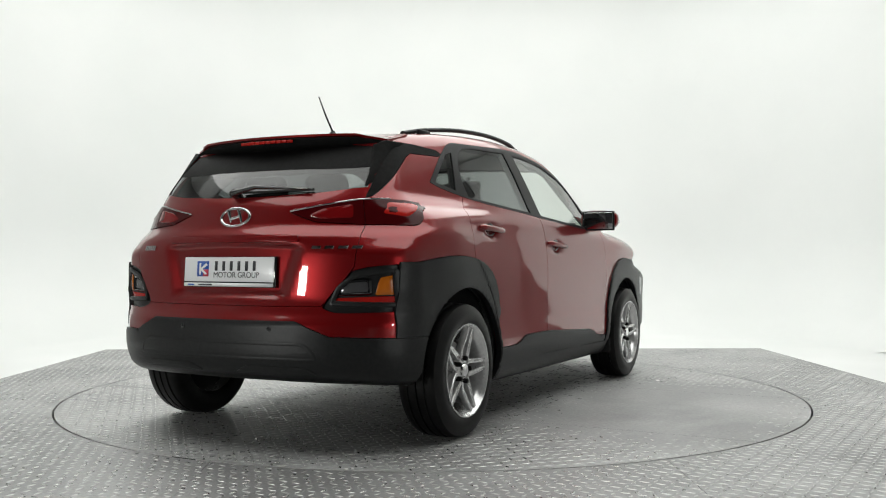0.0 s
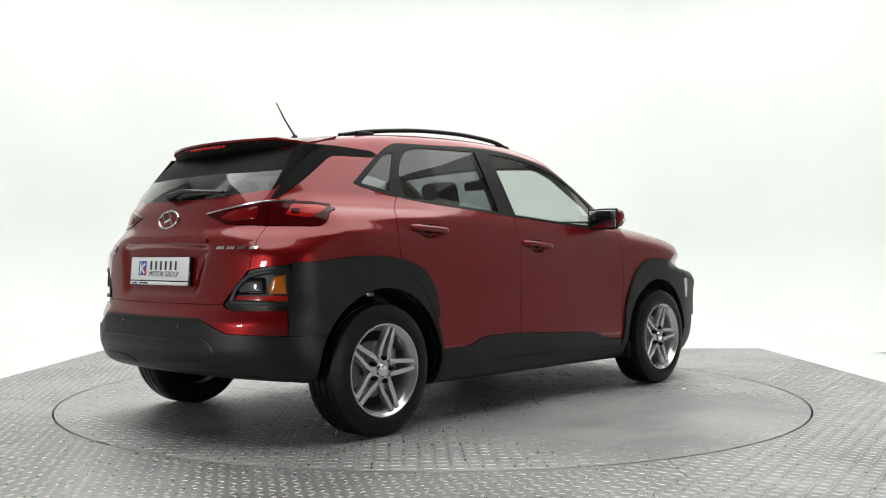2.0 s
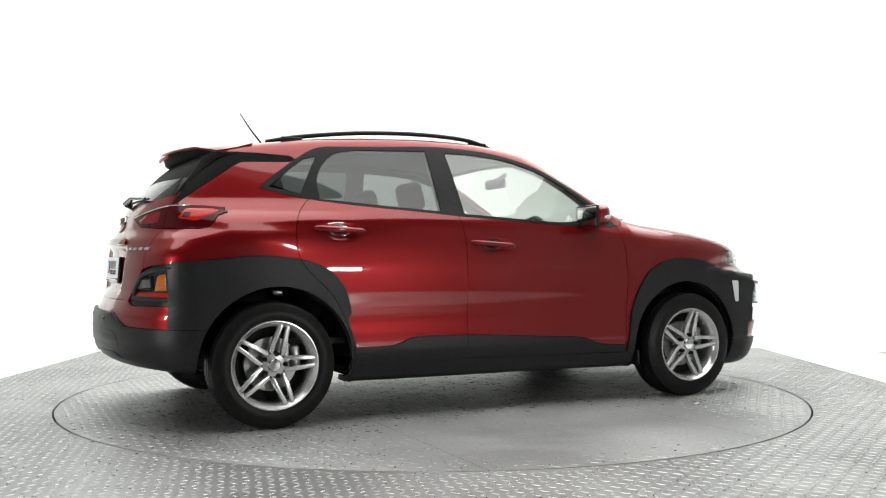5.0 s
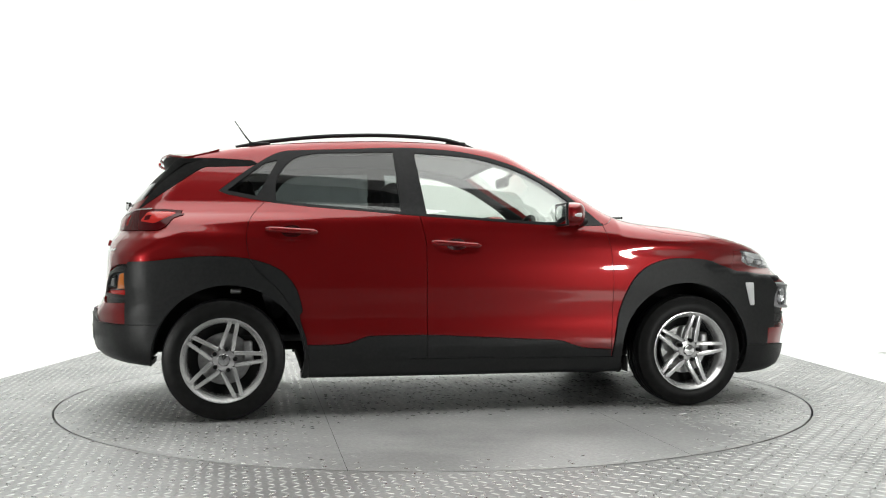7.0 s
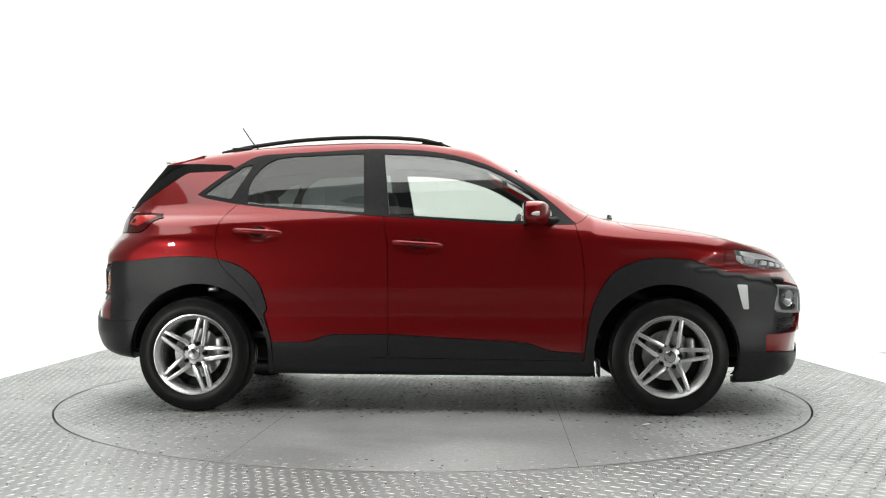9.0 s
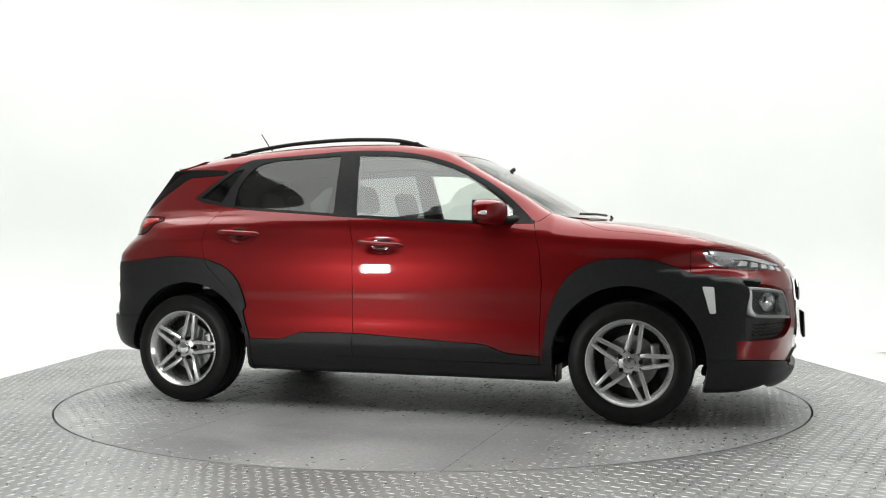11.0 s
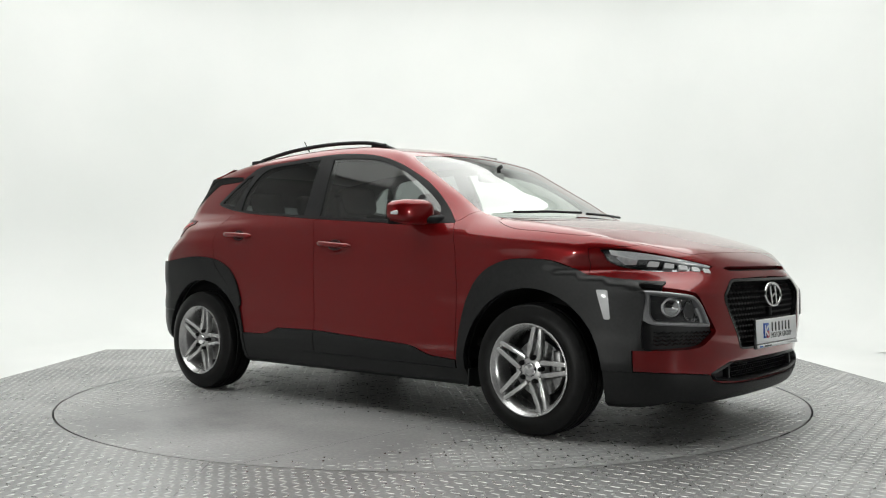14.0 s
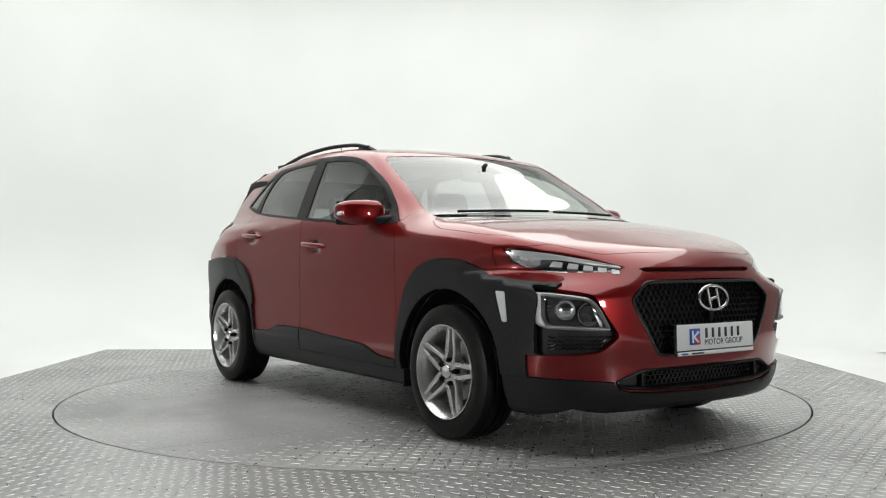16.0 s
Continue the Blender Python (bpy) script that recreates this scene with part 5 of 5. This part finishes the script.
def front_parts():
    # lower lamps
    outline = rounded([(-0.812, 0.706), (-0.655, 0.681), (-0.617, 0.642), (-0.563, 0.540), (-0.795, 0.552), (-0.808, 0.590)], 0.02, 3)
    for s in (-1, 1):
        fl = (lambda b: b) if s < 0 else mirrored
        lamp = part("front_lamp", fl(frame_bm(outline, nose, 0.013, 0.006, 0.035)), FRAME_GREY, car, "lower headlamp in a silver frame")
        part("bowl", fl(patch_bm([(-0.80 + 0.0, 0.695), (-0.66, 0.672), (-0.63, 0.635), (-0.58, 0.553), (-0.785, 0.563), (-0.798, 0.595)], shifted(nose, -0.05), 0.0, 0.005)), GLOSS_BLACK, lamp, "dark lamp bowl")
        c = nose(-0.745, 0.627)
        n = normal_at(c)
        eye = lathe_bm([(0.0, 0.012), (0.02, 0.009), (0.033, 0.0), (0.034, -0.004), (0.040, -0.004), (0.044, 0.004), (0.047, 0.0), (0.047, -0.03)], 36, "Z")
        m = Matrix.Translation(c - n * 0.022) @ n.to_track_quat("Z", "Y").to_matrix().to_4x4()
        bmesh.ops.transform(eye, matrix=m, verts=eye.verts[:])
        part("projector", fl(eye), CHROME, lamp, "chrome projector lens")
        c2 = nose(-0.655, 0.612)
        n2 = normal_at(c2)
        ref = lathe_bm([(0.0, -0.03), (0.025, -0.024), (0.045, 0.0), (0.048, 0.0), (0.048, -0.01)], 28, "Z")
        bmesh.ops.transform(ref, matrix=Matrix.Translation(c2 - n2 * 0.02) @ n2.to_track_quat("Z", "Y").to_matrix().to_4x4(), verts=ref.verts[:])
        part("reflector", fl(ref), DARK_CHROME, lamp, "dark chrome reflector")
        part("lens", fl(patch_bm(outline, shifted(nose, -0.004), 0.002, 0.004)), LENS, lamp, "clear lamp lens").visible_shadow = False
        part("inner_trim", fl(patch_bm([(-0.625, 0.628), (-0.59, 0.556), (-0.606, 0.556), (-0.638, 0.622)], shifted(nose, -0.02), 0.004, 0.01)), ALLOY, lamp, "silver inner trim")
        # mesh pocket below the lamp
        for k in range(4):
            z = 0.462 + 0.017 * k
            pts = lifted(nose, [(-0.785 + 0.0115 * i, z + 0.005 * (-1) ** i) for i in range(17 + 2 * k)], -0.024)
            part("pocket_mesh", fl(tube_bm(pts, 0.003, 5)), GLOSS_BLACK, car, "black pocket mesh")
        # daytime strip in the cladding
        on = lambda x, z: reach_side(x, z, -1)
        part("marker_strip", fl(patch_bm(rounded([(1.655, 0.706), (1.711, 0.704), (1.720, 0.572), (1.690, 0.572)], 0.008, 2), shifted(on, 0.016), 0.003, 0.012)), LENS_WHITE, car, "white marker strip")
        # slim light: chrome blade and five light blocks
        part("light_blade", fl(patch_bm(rounded([(-0.790, 0.884), (-0.70, 0.868), (-0.57, 0.838), (-0.46, 0.810), (-0.455, 0.803), (-0.57, 0.818), (-0.66, 0.838), (-0.735, 0.842), (-0.785, 0.862)], 0.003, 1), shifted(nose, 0.002), 0.002, 0.01, 2)), LENS_WHITE, car, "white light blade")
        for k in range(5):
            y = -0.69 + 0.046 * k
            z = 0.828 - 0.0085 * k
            part("light_block", fl(patch_bm(rounded([(y, z - 0.02 + 0.0012 * k), (y + 0.008, z + 0.006), (y + 0.038, z), (y + 0.032, z - 0.022 + 0.0012 * k)], 0.004, 2), shifted(nose, 0.001), 0.002, 0.01, 2)), LENS_WHITE, car, "bright light block")
        part("light_block", fl(patch_bm([(-0.768, 0.845), (-0.76, 0.866), (-0.715, 0.848), (-0.715, 0.815), (-0.74, 0.815)], shifted(nose, -0.006), 0.004, 0.01, 2)), BOWL, car, "silver light block")
    # grille lattice
    edge = [(-0.375, 0.750), (-0.472, 0.673), (-0.43, 0.59), (-0.325, 0.424), (0.325, 0.424), (0.43, 0.59), (0.472, 0.673), (0.375, 0.750)]
    edge = rounded(edge, 0.03, 4)
    part("grille_frame", frame_bm(edge, nose, 0.013, 0.004, 0.04), GLOSS_BLACK, car, "black grille frame")
    back = shifted(nose, -0.022)
    cells = bmesh.new()
    cell = 0.030
    for r in range(12):
        z = 0.436 + r * cell * 0.87
        for c in range(-17, 18):
            y = (c + 0.5 * (r % 2)) * cell
            hexa = [(y + cell * 0.5 * math.cos(math.pi / 6 + k * math.pi / 3), z + cell * 0.5 * math.sin(math.pi / 6 + k * math.pi / 3)) for k in range(6)]
            if not all(inside(edge, a, b) for a, b in hexa):
                continue
            lo, hi = [], []
            for a, b in hexa:
                p = Vector((float(nose_line(b)) - 0.1 * a * a - float(nose_sweep(b)) * a ** 4 - 0.022, a, b))
                q = Vector((p.x - 0.01, y + (a - y) * 0.62, z + (b - z) * 0.62))
                hi.append(cells.verts.new(p))
                lo.append(cells.verts.new(q))
            for k in range(6):
                cells.faces.new((hi[k], hi[(k + 1) % 6], lo[(k + 1) % 6], lo[k]))
    part("grille_mesh", cells, SATIN_BLACK, car, "black honeycomb grille mesh", smooth=False)
    cells = bmesh.new()
    for r in range(4):
        z = 0.288 + r * 0.021
        for c in range(-14, 15):
            y = (c + 0.5 * (r % 2)) * 0.027
            if abs(y) > 0.36:
                continue
            hi, lo = [], []
            for k in range(6):
                a, b = y + 0.0135 * math.cos(k * math.pi / 3), z + 0.0105 * math.sin(k * math.pi / 3)
                x = float(nose_line(b)) - 0.1 * a * a - 0.028
                hi.append(cells.verts.new((x, a, b)))
                lo.append(cells.verts.new((x - 0.012, y + (a - y) * 0.6, z + (b - z) * 0.6)))
            for k in range(6):
                cells.faces.new((hi[k], hi[(k + 1) % 6], lo[(k + 1) % 6], lo[k]))
    part("intake_mesh", cells, GLOSS_BLACK, car, "black honeycomb intake mesh", smooth=False)
    part("intake_frame", frame_bm(rounded([(0.395, 0.371), (0.525, 0.326), (0.505, 0.295), (0.32, 0.275), (-0.32, 0.275), (-0.505, 0.295), (-0.525, 0.326), (-0.395, 0.371)], 0.02, 3), nose, 0.012, 0.010, 0.04), CLAD, car, "grey plastic intake frame")
    for s in (-1, 1):
        part("intake_post", box_bm(0.03, 0.018, 0.09, nose(s * 0.385, 0.322) + Vector((-0.022, 0, 0)), 0.004), CLAD, car, "grey plastic intake post")
    # windscreen wipers
    for y0, y1, x0, x1 in ((-0.58, -0.02, 1.0, 1.06), (0.0, 0.52, 1.085, 1.0)):
        a, b = reach_top(x0, y0), reach_top(x1, y1)
        mid = reach_top((x0 + x1) / 2 + 0.015, (y0 + y1) / 2)
        up = Vector((0.006, 0, 0.018))
        part("windscreen_wiper", tube_bm([a + up, mid + up, b + up], 0.007, 8), SATIN_BLACK, car, "black windscreen wiper")


spoiler()
roof_parts()
mirrors()
handles()
rear_lamps()
badges()
rear_parts()
front_parts()


# ---- the cabin ----
def cabin():
    def seat(x, y, wide, back_x, head=True):
        cushion = box_bm(0.5, wide, 0.16, (x, y, 0.52), 0.05, segments=3)
        ob = part("seat", cushion, CLOTH, car, "dark cloth seat")
        back = box_bm(0.13, wide - 0.03, 0.60, (0, 0, 0.30), 0.05, segments=3)
        bmesh.ops.transform(back, matrix=Matrix.Translation((back_x, y, 0.52)) @ Matrix.Rotation(radians(-17), 4, "Y"), verts=back.verts[:])
        part("backrest", back, CLOTH, ob)
        heads = [y] if head else [y - 0.40, y, y + 0.40]
        for hy in heads:
            hr = box_bm(0.09, 0.25, 0.17, (0, 0, 0.73), 0.04, segments=3)
            bmesh.ops.transform(hr, matrix=Matrix.Translation((back_x, hy, 0.50)) @ Matrix.Rotation(radians(-15), 4, "Y"), verts=hr.verts[:])
            part("headrest", hr, CLOTH, ob)
    seat(0.10, -0.36, 0.50, -0.16)
    seat(0.10, 0.36, 0.50, -0.16)
    seat(-0.72, 0.0, 1.28, -1.0, False)
    dash = box_bm(0.42, 1.42, 0.26, (0.80, 0, 0.88), 0.07, segments=4)
    d = part("dashboard", dash, TRIM, car, "dark plastic dashboard")
    part("binnacle", box_bm(0.2, 0.34, 0.07, (0.62, -0.36, 1.02), 0.03, segments=3), TRIM, d)
    part("centre_screen", box_bm(0.02, 0.24, 0.13, (0.585, 0.0, 1.02), 0.008), GLOSS_BLACK, d, "black centre screen")
    ring = []
    for k in range(32):
        a = 2 * math.pi * k / 32
        p = Matrix.Translation((0.43, -0.36, 0.93)) @ Matrix.Rotation(radians(-66), 4, "Y") @ Vector((0.185 * math.cos(a), 0.185 * math.sin(a), 0))
        ring.append(p)
    w = part("steering_wheel", tube_bm(ring, 0.015, 8, closed=True), TRIM, car, "black steering wheel")
    part("wheel_hub", tube_bm([(0.43, -0.36, 0.93), (0.56, -0.36, 0.89)], [0.07, 0.05], 16), TRIM, w)
    part("spokes", box_bm(0.03, 0.32, 0.05, (0.44, -0.36, 0.93), 0.01), TRIM, w)
    part("cabin_floor", box_bm(2.3, 1.5, 0.04, (-0.2, 0, 0.42), 0.01), TRIM, car, "dark cabin floor")
    part("boot_floor", box_bm(0.7, 1.05, 0.04, (-1.45, 0, 0.72), 0.01), TRIM, car, "dark boot floor")
    bm = bmesh.new()
    rows = []
    for i in range(25):
        x = -1.35 + 1.62 * i / 24
        ys = np.linspace(-0.54, 0.54, 13)
        rows.append([bm.verts.new((p[0], p[1], p[2] - 0.05)) for p in reach_top(np.full(13, x), ys)])
    for a, b in zip(rows, rows[1:]):
        for j in range(12):
            bm.faces.new((a[j], b[j], b[j + 1], a[j + 1]))
    part("headliner", bm, HEADLINER, car, "pale grey headliner")
    part("rear_view_mirror", box_bm(0.035, 0.24, 0.065, (0.42, 0.0, 1.335), 0.015), TRIM, car, "black rear view mirror")
    part("mirror_stalk", tube_bm([(0.43, 0, 1.36), (0.50, 0, 1.40)], 0.012, 8), TRIM, car)


cabin()


def motions():
    """The turntable turns at an even speed and carries the car and the scrap of paper."""
    rows_disc, rows_car, rows_scrap = [], [], []
    for k in range(17):
        t = float(k)
        a = 61.486 - 7.291 * t
        turn = pose(0, 0, 0, 0, 0, a)
        rows_disc.append((t, turn))
        rows_car.append((t, turn @ pose(0.0301, 0.0087, 0.0)))
        rows_scrap.append((t, turn @ pose(1.162, -1.124, 0.0005, 0, 0, 20)))
    walk(disc, rows_disc)
    walk(car, rows_car)
    walk(litter, rows_scrap)


motions()
